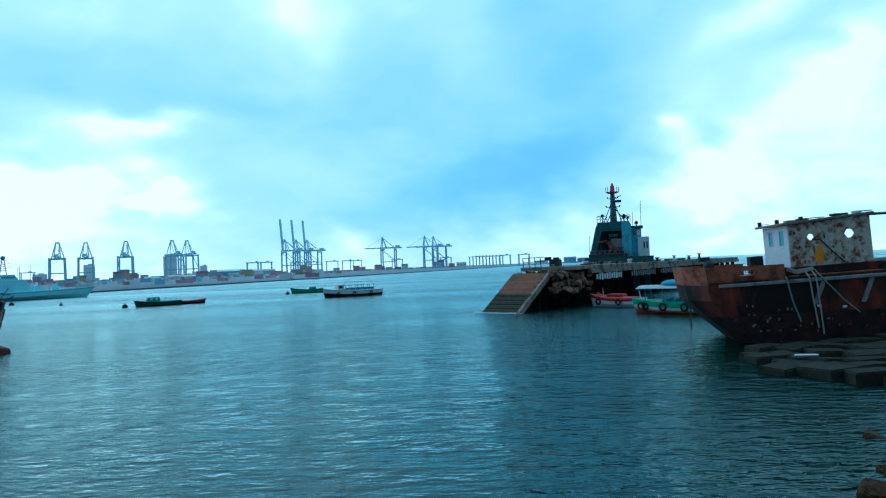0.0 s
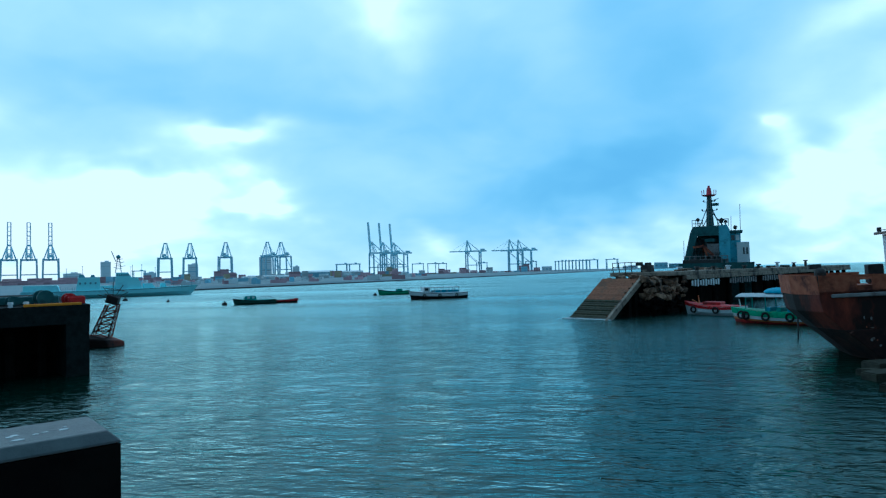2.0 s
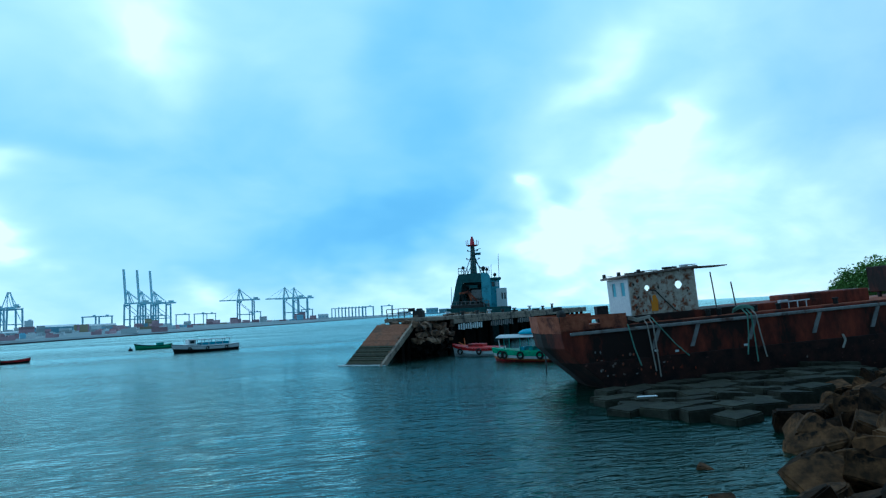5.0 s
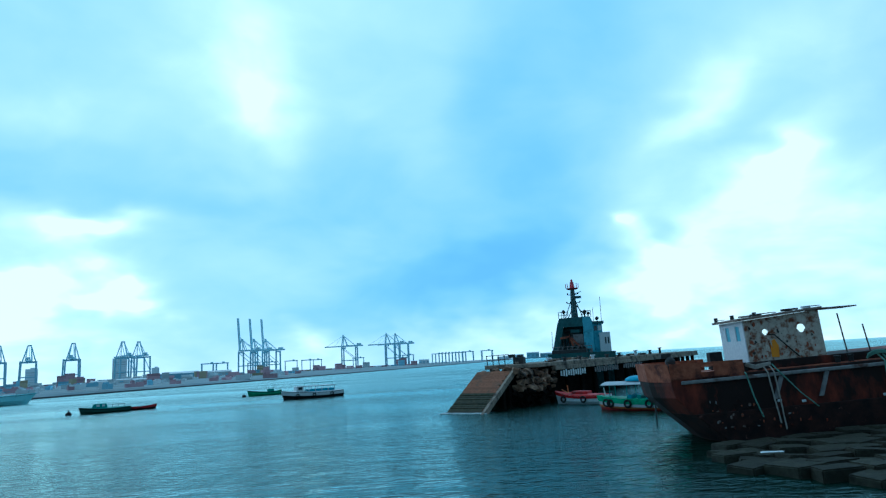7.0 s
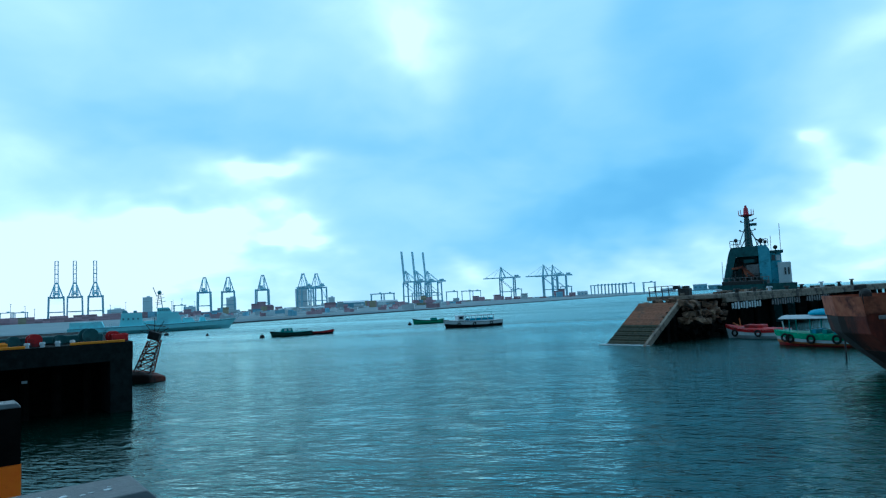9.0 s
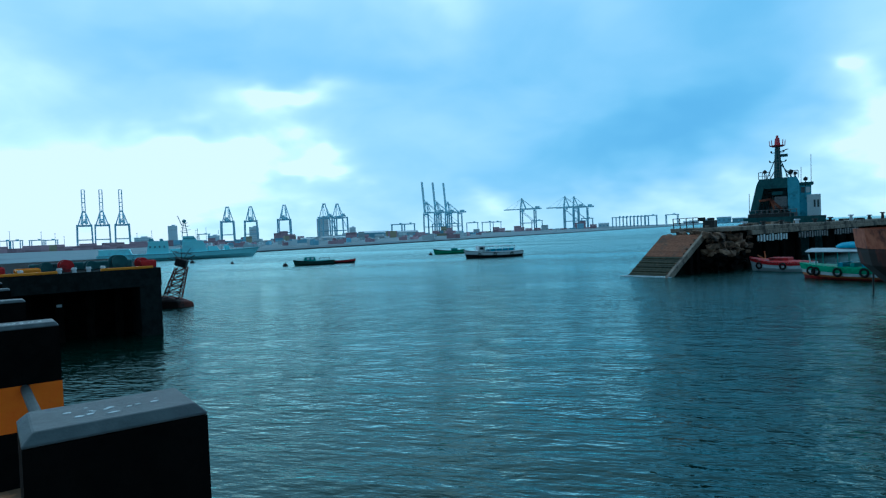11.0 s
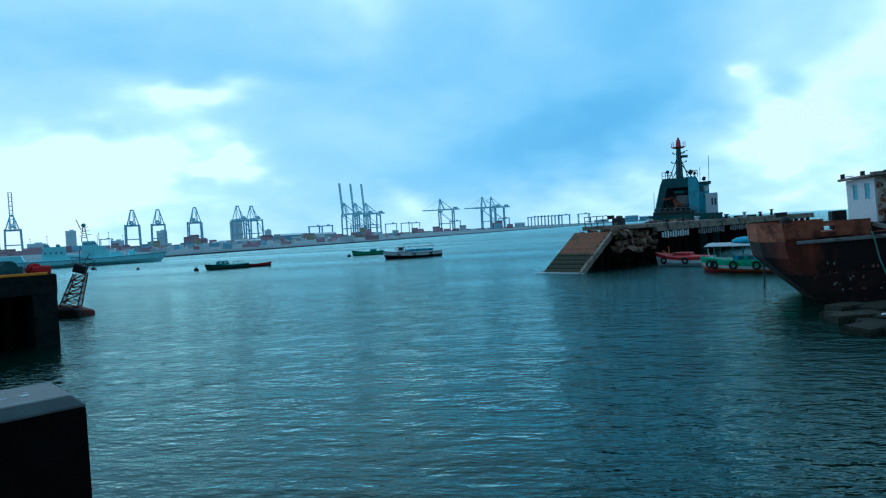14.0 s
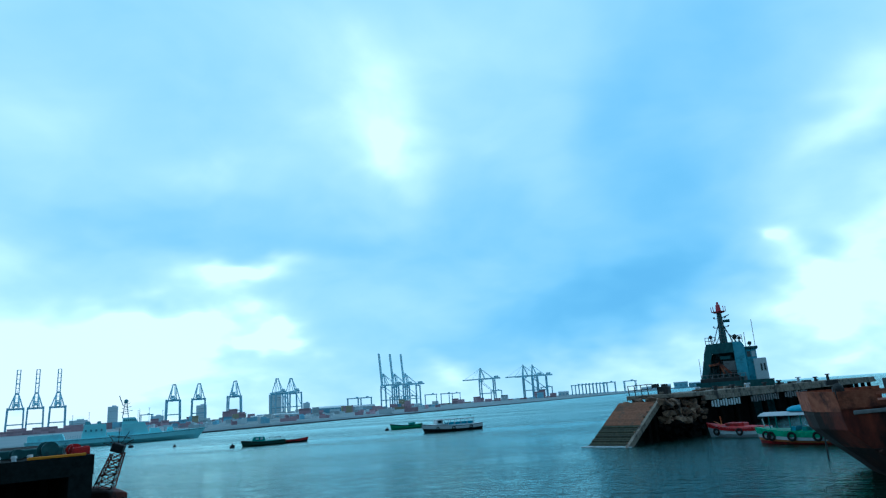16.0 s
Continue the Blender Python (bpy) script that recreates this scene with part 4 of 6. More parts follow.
SHORE_ROCKS = [(5.1, 3.9), (7.5, 7.4), (9.8, 10.5), (12.0, 13.8), (15.2, 18.4), (19.0, 20.6), (26, 25.5), (33, 27.5)]
ROCK_FIELD = SHORE_ROCKS + [(36, 24), (30, 12), (18, -2), (8, -1)]
bm = B()
rows = []
for i in range(34):
    row = []
    for j in range(34):
        x, y = 2 + i * 1.05, -3 + j * 1.05
        d = edge_distance(x, y, SHORE_ROCKS)
        d = d if inside(x, y, ROCK_FIELD) else -d
        row.append(bm.verts.new((x, y, max(-1.6, min(1.5, -0.25 + d * 0.20)) + 0.12 * noise.noise(Vector((x, y, 0))))))
    rows.append(row)
for a, b in zip(rows, rows[1:]):
    for k in range(33):
        bm.faces.new((a[k], a[k + 1], b[k + 1], b[k]))
solid("shore_bed", bm, SEABED, "dark wet sand bed under the shore rocks", "ground", kind="structure", smooth=True)

ROCKS = [boulder_mesh(k, s) for k, s in enumerate([(0.8, 0.6, 0.5), (0.7, 0.7, 0.55), (0.95, 0.65, 0.45), (0.6, 0.5, 0.5), (0.8, 0.75, 0.6), (1.05, 0.7, 0.5), (0.65, 0.6, 0.4)])]
rng = random.Random(21)
count = 0
for i in range(24):
    for j in range(26):
        x, y = 4 + i * 1.22 + (j % 2) * 0.6 + rng.uniform(-0.35, 0.35), 0 + j * 1.08 + rng.uniform(-0.35, 0.35)
        d = edge_distance(x, y, SHORE_ROCKS)
        ok = inside(x, y, ROCK_FIELD)
        if not ok and not (d < 0.7 and rng.random() < 0.35):
            continue
        d = d if ok else -d
        if d > 10 or (Vector((x, y, 0)) - Q0).dot(QN) < 1.6:
            continue
        z = -0.05 + max(0, min(d, 7)) * 0.20 + rng.uniform(-0.12, 0.25)
        ob = new("boulder", rng.choice(ROCKS))
        k = rng.uniform(0.62, 1.08)
        ob.matrix_world = pose(x, y, z, rng.uniform(-32, 32), rng.uniform(-32, 32), rng.uniform(0, 360)) @ Matrix.Diagonal((k, k, k, 1))
        tagged(ob, "angular brown shore boulder with dark wet sides", "boulder", "shore boulders")
        count += 1
for x, y, z, k in ((7.7, 11.4, -0.02, 0.55), (6.3, 9.6, -0.08, 0.6), (8.9, 12.6, -0.2, 0.6), (10.2, 15.2, -0.2, 0.55)):
    ob = new("boulder", ROCKS[3])
    ob.matrix_world = pose(x, y, z, 10, 5, x * 40) @ Matrix.Diagonal((k, k, k, 1))
    tagged(ob, "small dark boulder standing out of the water", "boulder", "shore boulders")


def slab_mesh(seed):
    rng = random.Random(100 + seed)
    bm = B()
    a = [(-0.8 + rng.uniform(-0.2, 0.2), -0.55 + rng.uniform(-0.2, 0.15)), (0.8 + rng.uniform(-0.2, 0.2), -0.6 + rng.uniform(-0.15, 0.2)),
         (0.75 + rng.uniform(-0.2, 0.25), 0.55 + rng.uniform(-0.15, 0.2)), (-0.7 + rng.uniform(-0.25, 0.2), 0.6 + rng.uniform(-0.2, 0.15))]
    loft(bm, [[(x * 1.05, y * 1.05, -0.75) for x, y in a], [(x, y, 0) for x, y in a]])
    bevelled(bm, 0.05, 2)
    return mesh_of("slab", bm, SLAB)


SLABS = [slab_mesh(k) for k in range(6)]
SLAB_FIELD = [(13.4, 29.0), (12.2, 26.4), (12.4, 23.2), (13.8, 21.2), (15.0, 19.9), (18.2, 21.4), (26, 26.0), (27, 28.6)]
rng = random.Random(5)
for i in range(12):
    for j in range(9):
        x, y = 11.2 + i * 1.42 + (j % 2) * 0.7 + rng.uniform(-0.2, 0.2), 19.2 + j * 1.12 + rng.uniform(-0.15, 0.15)
        if not inside(x, y, SLAB_FIELD):
            continue
        ob = new("stone_slab", rng.choice(SLABS))
        z = 0.26 + max(0, x - 13) * 0.045 + rng.uniform(-0.08, 0.12)
        ob.matrix_world = pose(x, y, z, rng.uniform(-4, 4), rng.uniform(-4, 4), rng.uniform(-24, 24) + (90 if rng.random() < 0.2 else 0))
        tagged(ob, "flat grey stone slab lying in the shallows by the barge", "stone slab", "stone slabs")
bm = B()
loft(bm, [[(-0.45, -0.10, 0), (0.4, -0.12, 0), (0.45, 0.1, 0), (-0.4, 0.12, 0)], [(-0.4, -0.07, 0.03), (0.34, -0.09, 0.04), (0.4, 0.07, 0.03), (-0.34, 0.08, 0.04)]])
solid("white_board", bevelled(bm, 0.02), WHITE, "pale board lying on the grey slabs", "board", m=pose(13.6, 24.2, 0.52, 3, -2, -20))

# ---- ruined pier with a ramp ----
PP = pose(8.5, 61.7, 0, 0, 0, -35.4)


def pier_pose(x, y, z=0, rz=0):
    return PP @ pose(x, y, z, 0, 0, rz)


def pier():
    p = thing("pier", "old concrete pier with a broken end and dark piles", "pier", PP, kind="structure")
    bm = B()
    box(bm, (0, 39, 3.75), (6.0, 74, 0.40))
    part("deck", bevelled(bm, 0.05), CONCRETE, p, "stained concrete pier deck")
    for x in (-2.85, 2.85):
        bm = B()
        box(bm, (x, 41.0, 3.32), (0.5, 70, 0.44))
        part("edge_beam", bevelled(bm, 0.04), CONCRETE, p)
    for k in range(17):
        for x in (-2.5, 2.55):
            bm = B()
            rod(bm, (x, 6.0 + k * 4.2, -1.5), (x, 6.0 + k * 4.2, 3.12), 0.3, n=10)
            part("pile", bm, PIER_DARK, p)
    # Added wall: stops light between the piles, its black stands for the shade.
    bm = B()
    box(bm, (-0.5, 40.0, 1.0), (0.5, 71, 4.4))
    part("inner_wall", bm, PIER_DARK, p, "added black wall standing for the shade under the deck")
    # striped fender bars
    for y0, n, gap, paint in ((7.2, 11, 0.68, WHITE), (17.5, 12, 0.75, GREY_RAIL), (28.5, 10, 0.9, GREY_RAIL)):
        for k in range(n):
            bm = B()
            box(bm, (3.14, y0 + k * gap, 2.72), (0.08, gap * 0.45, 0.52 + 0.1 * (k % 3)))
            part("fender_bar", bm, paint, p, "upright fender bar with worn paint")
    # broken head of the pier
    rng = random.Random(9)
    for k in range(150):
        x = rng.uniform(-2.6, 3.0) if k < 50 else rng.uniform(1.6, 3.1)
        y = rng.uniform(-0.9, 5.8)
        z = rng.uniform(0.3, 3.4) if x > 1.2 else rng.uniform(2.8, 3.6)
        bm = B()
        size = rng.uniform(0.2, 0.62)
        for j in range(14):
            v = Vector((rng.uniform(-1, 1), rng.uniform(-1, 1), rng.uniform(-1, 1)))
            bm.verts.new(Vector((x, y, z)) + Vector((v.x, v.y, v.z * 0.7)) * size)
        bmesh.ops.convex_hull(bm, input=bm.verts[:])
        bmesh.ops.delete(bm, geom=[v for v in bm.verts if not v.link_faces], context="VERTS")
        # Lumps below 1.5 m take the near-black concrete.
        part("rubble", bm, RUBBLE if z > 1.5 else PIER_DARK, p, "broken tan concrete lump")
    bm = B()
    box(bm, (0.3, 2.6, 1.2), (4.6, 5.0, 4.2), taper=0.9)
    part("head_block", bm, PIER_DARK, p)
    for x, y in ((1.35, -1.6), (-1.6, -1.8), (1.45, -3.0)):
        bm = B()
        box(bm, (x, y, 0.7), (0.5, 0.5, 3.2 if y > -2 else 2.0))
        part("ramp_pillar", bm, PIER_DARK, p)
    # ramp: cross planks on two side beams
    def slope(f):
        return Vector((0, -0.7 - 6.7 * f, 3.4 - 3.75 * f))
    n = 22
    for k in range(n):
        a, b = slope(k / n), slope((k + (0.97 if k < 10 else 0.66)) / n)
        lift = 0.04 * (k % 2) if k > 9 else 0.0
        bm = B()
        skew = 0.5
        q = [(-2.6, a.y + skew, a.z + lift), (1.55, a.y, a.z + lift), (1.55, b.y, b.z + lift), (-2.6, b.y + skew, b.z + lift)]
        loft(bm, [[(x, y, z - 0.22) for x, y, z in q], q])
        part("ramp_plank", bm, RAMP_BROWN if k < 11 else RAMP_WEED, p)
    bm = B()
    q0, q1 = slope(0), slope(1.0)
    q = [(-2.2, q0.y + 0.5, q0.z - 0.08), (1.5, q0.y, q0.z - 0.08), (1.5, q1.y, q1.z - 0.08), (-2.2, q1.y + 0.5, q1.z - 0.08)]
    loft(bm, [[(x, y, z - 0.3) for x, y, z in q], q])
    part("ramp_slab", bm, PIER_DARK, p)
    for x in (1.7,):
        bm = B()
        beam(bm, (x, slope(0).y + 0.3, slope(0).z + 0.05), (x, slope(1).y, slope(1).z + 0.08), 0.26, 0.5)
        part("ramp_kerb", bm, CONCRETE, p, "stained concrete ramp kerb")
    for k in range(9):
        f = 0.05 + k * 0.1
        s = slope(f)
        bm = B()
        box(bm, (1.42 + rng.uniform(-0.1, 0.1), s.y, s.z + 0.1), (0.22, 0.25, 0.14), turned(rng.uniform(0, 60)))
        part("ramp_stone", bm, RUBBLE, p)
    return p


pier()
bm = B()
rng = random.Random(31)
for k in range(70):
    f = rng.random()
    x, y = -2.7 + 4.6 * f, -6.95 + 0.5 * (1 - f) - abs(rng.gauss(0, 0.28))
    r = rng.uniform(0.05, 0.22)
    prism(bm, [(x + r * rng.uniform(0.8, 1.9) * math.cos(a), y + r * rng.uniform(0.4, 0.8) * math.sin(a)) for a in (0.2, 1.2, 2.4, 3.3, 4.3, 5.4)], 0.02, 0.06 + 0.05 * rng.random())
solid("wave_foam", bm, FOAM, "white foam where ripples break on the ramp", "foam", kind="stuff", m=PP)
# loose things on the pier
for k, (x, y, h) in enumerate([(2.4, 6, 0.3), (2.5, 10, 0.28), (2.5, 14.5, 0.3), (2.4, 19, 0.34), (2.5, 24, 0.3), (2.5, 29, 0.4), (2.5, 36.5, 0.6), (2.5, 44, 0.5), (2.5, 50, 0.8)]):
    bm = B()
    rod(bm, (0, 0, 0), (0, 0, h), 0.2, 0.16, 10)
    rod(bm, (0, 0, h), (0, 0, h + 0.14), 0.34, 0.28, 10)
    solid("mooring_bollard", bm, DARK_STEEL if k % 3 else CABIN_WHITE, "squat iron mooring bollard on the pier deck", "bollard", "pier bollards", m=pier_pose(x, y, 3.95))
rng = random.Random(13)
for k in range(26):
    x, y = rng.uniform(-2.6, 2.8), rng.uniform(2.5, 52)
    bm = B()
    box(bm, (0, 0, 0.11), (rng.uniform(0.3, 1.1), rng.uniform(0.3, 1.4), 0.22 * rng.uniform(0.6, 1.6)))
    solid("debris_block", bevelled(bm, 0.03), rng.choice((CONCRETE, RUBBLE, DARK_STEEL, CONCRETE)), "low concrete debris block on the pier deck", "debris", "debris on the pier", m=pier_pose(x, y, 3.95, rng.uniform(0, 90)))


def railing(n, gap):
    r = thing("railing", "bent steel railing at the pier head", "railing", pier_pose(-2.4, 1.6, 3.95, 10))
    for k in range(n):
        bm = B()
        rod(bm, (k * gap, 0, 0), (k * gap - 0.06, 0, 0.95), 0.05)
        part("post", bm, DARK_STEEL, r)
    for z in (0.5, 0.93):
        bm = B()
        rod(bm, (-0.05, 0, z), ((n - 1) * gap + 0.4, 0, z + 0.05), 0.035)
        part("rail", bm, DARK_STEEL, r)
    bm = B()
    box(bm, (2.6, 0, 0.8), (0.7, 0.06, 0.35))
    part("sign_board", bm, DARK_STEEL, r)
    return r


railing(4, 0.62)
bm = B()
box(bm, (0, 0, 0.35), (1.1, 0.7, 0.7))
box(bm, (0.1, 0, 0.8), (0.5, 0.5, 0.25))
solid("winch", bevelled(bm, 0.05), DARK_STEEL, "dark deck winch on the pier head", "winch", m=pier_pose(0.6, 2.8, 3.94))


# ---- tug behind the pier ----
def tug():
    t = thing("tug", "dark grey-green tug with a tall mast moored behind the pier", "ship", pose(22.62, 87.03, 0.45, 0, 0, -14.4))
    bm = B()
    loft(bm, [[(-3.2, -2, -1.5), (4.2, -2, -1.5), (4.2, 22, -1.5), (-3.2, 22, -1.5)], [(-4.0, -3, 4.3), (4.9, -3, 4.3), (4.9, 24, 4.3), (-4.0, 24, 4.3)]])
    part("hull", bm, TUG_DARK, t)
    # funnel housing: slanting sides, open middle
    def slab(q, y0, y1):
        bm = B()
        return loft(bm, [[(x, y0, z) for x, z in q], [(x, y1, z) for x, z in q]])
    part("side_plate", slab([(-3.45, 4.3), (-2.5, 4.3), (-1.6, 8.2), (-1.6, 9.15), (-2.15, 9.15), (-2.5, 8.3)], 0, 3.5), TUG_DARK, t)
    part("side_plate", slab([(1.0, 4.3), (2.3, 4.3), (2.3, 8.6), (2.0, 9.2), (1.0, 9.2)], 0, 3.5), TUG_BLUE, t, "blue-grey side plate")
    part("top_plate", slab([(-1.598, 7.9), (0.998, 7.9), (0.998, 9.2), (-1.598, 9.15)], 0.0, 3.5), TUG_DARK, t)
    part("back_plate", slab([(-2.5, 4.3), (1.0, 4.3), (1.0, 7.9), (-1.7, 7.9)], 2.2, 2.5), TUG_DARK, t)
    bm = B()
    box(bm, (0.25, 1.2, 6.1), (1.5, 1.6, 1.5))
    part("locker", bevelled(bm, 0.06), GREY_RAIL, t, "grey locker in the recess")
    bm = B()
    box(bm, (-0.15, 0.6, 7.3), (1.2, 0.6, 0.4))
    part("vent_box", bm, TUG_DARK, t)
    bm = B()
    beam(bm, (-2.2, -0.2, 6.4), (-0.9, -0.3, 6.55), 0.28)
    beam(bm, (-0.9, -0.3, 6.55), (0.3, -0.3, 5.2), 0.3)
    beam(bm, (-0.9, -0.3, 6.55), (-0.5, -0.3, 5.2), 0.25)
    part("davit", bm, RUST_LIGHT, t, "rust-red davit")
    for k in range(9):
        bm = B()
        rod(bm, (-3.3 + k * 0.65, -0.6, 4.3), (-3.3 + k * 0.65, -0.6, 5.2), 0.05)
        part("rail_post", bm, GREY_RAIL, t)
    for z in (4.75, 5.2):
        bm = B()
        rod(bm, (-3.4, -0.6, z), (2.0, -0.6, z), 0.045)
        part("rail", bm, GREY_RAIL, t)
    rng = random.Random(2)
    for k in range(12):
        bm = B()
        box(bm, (-3 + k * 0.44, -0.2 + rng.uniform(-0.2, 0.6), 4.55), (0.35, 0.5, rng.uniform(0.4, 1.1)))
        part("deck_gear", bm, rng.choice((TUG_DARK, DARK_STEEL, GREY_RAIL, TUG_DARK)), t)
    bm = B()
    box(bm, (-1.2, -0.9, 4.5), (4.6, 0.2, 0.5))
    part("bulwark", bm, DARK_STEEL, t)
    # bridge and white deckhouse
    bm = B()
    box(bm, (2.95, 2.5, 6.2), (1.3, 3.0, 4.0))
    bridge = part("bridge", bevelled(bm, 0.06), TUG_BLUE, t, "blue-grey bridge tower")
    bm = B()
    box(bm, (3.0, 2.4, 8.35), (1.7, 3.4, 0.3))
    part("bridge_roof", bm, TUG_DARK, t)
    for k in range(2):
        bm = B()
        box(bm, (2.68 + k * 0.55, 0.99, 7.55), (0.42, 0.06, 0.7))
        part("window", bm, WHITE if k else GLASS_DARK, bridge, "bridge window")
    bm = B()
    box(bm, (3.35, 0.9, 5.6), (0.5, 0.5, 2.6))
    part("fairing", bm, WHITE, t)
    bm = B()
    box(bm, (4.0, 2.0, 5.6), (1.15, 2.4, 2.7))
    house = part("deckhouse", bevelled(bm, 0.05), WHITE, t, "white deckhouse")
    for k in range(2):
        bm = B()
        box(bm, (3.9 + k * 0.38, 0.79, 5.8), (0.2, 0.05, 0.9))
        part("window", bm, GLASS_DARK, house)
    # mast
    bm = B()
    rod(bm, (0, 2, 9.1), (0, 2, 13.3), 0.52, 0.30, 12)
    part("mast", bm, TUG_DARK, t)
    for x0, x1, z1 in ((-1.3, -0.1, 12.2), (1.15, 0.1, 12.2), (1.6, 0.2, 11.2), (-0.9, 0, 11.0)):
        bm = B()
        rod(bm, (x0, 1.4, 9.15), (x1, 1.9, z1), 0.06)
        part("stay", bm, TUG_DARK, t)
    bm = B()
    rod(bm, (0, 2, 13.25), (0, 2, 13.42), 0.6, 0.95, 12)
    part("platform", bm, TUG_RED, t, "red mast platform")
    for k in range(8):
        a = k * math.tau / 8
        bm = B()
        rod(bm, (0.85 * math.cos(a), 2 + 0.85 * math.sin(a), 13.4), (0.9 * math.cos(a), 2 + 0.9 * math.sin(a), 14.1), 0.045)
        part("platform_post", bm, TUG_RED, t)
    bm = B()
    rod(bm, (0, 2, 13.4), (0, 2, 14.35), 0.36, 0.26, 10)
    rod(bm, (0, 2, 14.35), (0, 2, 14.7), 0.16, 0.14, 8)
    part("mast_lamp", bm, TUG_RED, t, "red masthead lamp")
    bm = B()
    box(bm, (0.75, 1.8, 12.1), (0.8, 0.3, 0.35))
    rod(bm, (0.2, 1.9, 12.6), (1.2, 1.9, 12.9), 0.05)
    part("radar", bm, TUG_DARK, t)
    # ladder up the mast, signal yards, searchlights and pipework in the recess
    for x in (-0.22, 0.22):
        part("ladder_rail", rod(B(), (x, 1.42, 9.2), (x * 0.7, 1.66, 13.2), 0.03), GREY_RAIL, t)
    for k in range(9):
        part("ladder_rung", rod(B(), (-0.2, 1.44 + k * 0.025, 9.5 + k * 0.42), (0.2, 1.44 + k * 0.025, 9.5 + k * 0.42), 0.025), GREY_RAIL, t)
    for z, half in ((11.3, 0.9), (12.5, 0.7)):
        part("signal_yard", rod(B(), (-half, 1.9, z), (half, 1.9, z + 0.05), 0.045), TUG_DARK, t)
        for x in (-half, half):
            bm = B()
            bmesh.ops.create_icosphere(bm, subdivisions=1, radius=0.13, matrix=pose(x, 1.9, z + 0.15))
            part("signal_lamp", bm, DARK_STEEL, t)
    for k in range(7):
        x = -1.9 + k * 0.42
        part("recess_pipe", rod(B(), (x, 1.9, 4.5), (x + 0.05 * (k % 3), 1.9, 6.2 + 0.35 * (k % 4)), 0.06 + 0.03 * (k % 2)), (GREY_RAIL, TUG_DARK, RUST_LIGHT)[k % 3], t)
    for z in (4.9, 5.6):
        part("catwalk", box(B(), (-0.6, -0.1, z), (3.6, 0.5, 0.06)), DARK_STEEL, t)
    for x0, x1 in ((-2.2, -0.9), (0.9, 2.2)):
        bm = B()
        for k in range(4):
            x = x0 + (x1 - x0) * k / 3
            rod(bm, (x, 0.3, 9.1), (x, 0.3, 10.0), 0.04)
        rod(bm, (x0, 0.3, 10.0), (x1, 0.3, 10.0), 0.045)
        rod(bm, (x0, 0.3, 9.55), (x1, 0.3, 9.55), 0.035)
        part("top_rail", bm, DARK_STEEL, t)
    for x, z, r in ((-1.5, 10.1, 0.28), (1.4, 9.9, 0.35), (1.9, 9.7, 0.25), (3.0, 8.9, 0.3)):
        bm = B()
        rod(bm, (x, 1.0, z - 0.9), (x, 1.0, z), 0.06)
        bmesh.ops.create_icosphere(bm, subdivisions=1, radius=r, matrix=pose(x, 1.0, z))
        part("lamp", bm, DARK_STEEL, t)
    for x, z0, z1 in ((3.6, 8.4, 11.9), (-3.4, 4.5, 7.4), (2.5, 8.4, 10.4)):
        bm = B()
        rod(bm, (x, 1, z0), (x + 0.05, 1, z1), 0.035)
        part("whip_aerial", bm, GREY_RAIL, t)
    return t


tug()


# ---- boats ----
class Shape:
    """Small-boat hull: stern at x = 0, bow at x = length."""

    def __init__(self, length, wide, free, draft, bow_up, stern_up=0.1, full=0.55):
        self.l, self.w, self.free, self.draft, self.bow, self.stern, self.full = length, wide, free, draft, bow_up, stern_up, full

    def half(self, t):
        return self.w / 2 * (0.78 + 0.22 * min(1, t / 0.3)) * (1.0 if t < self.full else max(0.03, (1 - ((t - self.full) / (1 - self.full)) ** 2.2)))

    def sheer(self, t):
        return self.free + self.bow * max(0, (t - 0.35) / 0.65) ** 2 + self.stern * max(0, (0.3 - t) / 0.3) ** 2

    def at(self, t, f, side, out=0.0):
        w = self.half(t) * (0.12 + 0.88 * min(1, f / 0.55) ** 0.6) * (1 + 0.1 * f)
        x = self.l * t + 0.10 * self.l * max(0, t - 0.75) / 0.25 * (f - 0.6) * 0.6
        return Vector((x, side * (w + out), -self.draft + f * (self.sheer(t) + self.draft)))

    def skin(self, bm):
        ts = [k / 14 for k in range(15)]
        fs = (1.0, 0.8, 0.55, 0.3, 0.0)
        loft(bm, [[self.at(t, f, -1) for f in fs] + [self.at(t, f, 1) for f in fs[::-1]] for t in ts])
        return bm

    def strake(self, bm, f0, f1, out=0.03):
        ts = [k / 14 for k in range(15)]
        for side in (-1, 1):
            loft(bm, [[self.at(t, f0, side, 0.0), self.at(t, f0, side, out), self.at(t, f1, side, out), self.at(t, f1, side, 0.0)] for t in ts])
        return bm

    def deck(self, bm, f):
        ts = [k / 14 for k in range(15)]
        a = [self.at(t, f, -1) * 1.0 for t in ts] + [self.at(t, f, 1) for t in ts[::-1]]
        lo = [Vector((p.x, p.y * 0.98, p.z + 0.01)) for p in a]
        loft(bm, [lo, [p + Vector((0, 0, 0.03)) for p in lo]])
        return bm


def tyre(boat, x, y, z, r=0.26):
    bm = B()
    torus(bm, (x, y, z), (0.15, 1, 0), r, 0.085, 16, 6)
    return part("tyre_fender", bm, RUBBER, boat, "black tyre fender", smooth=True)


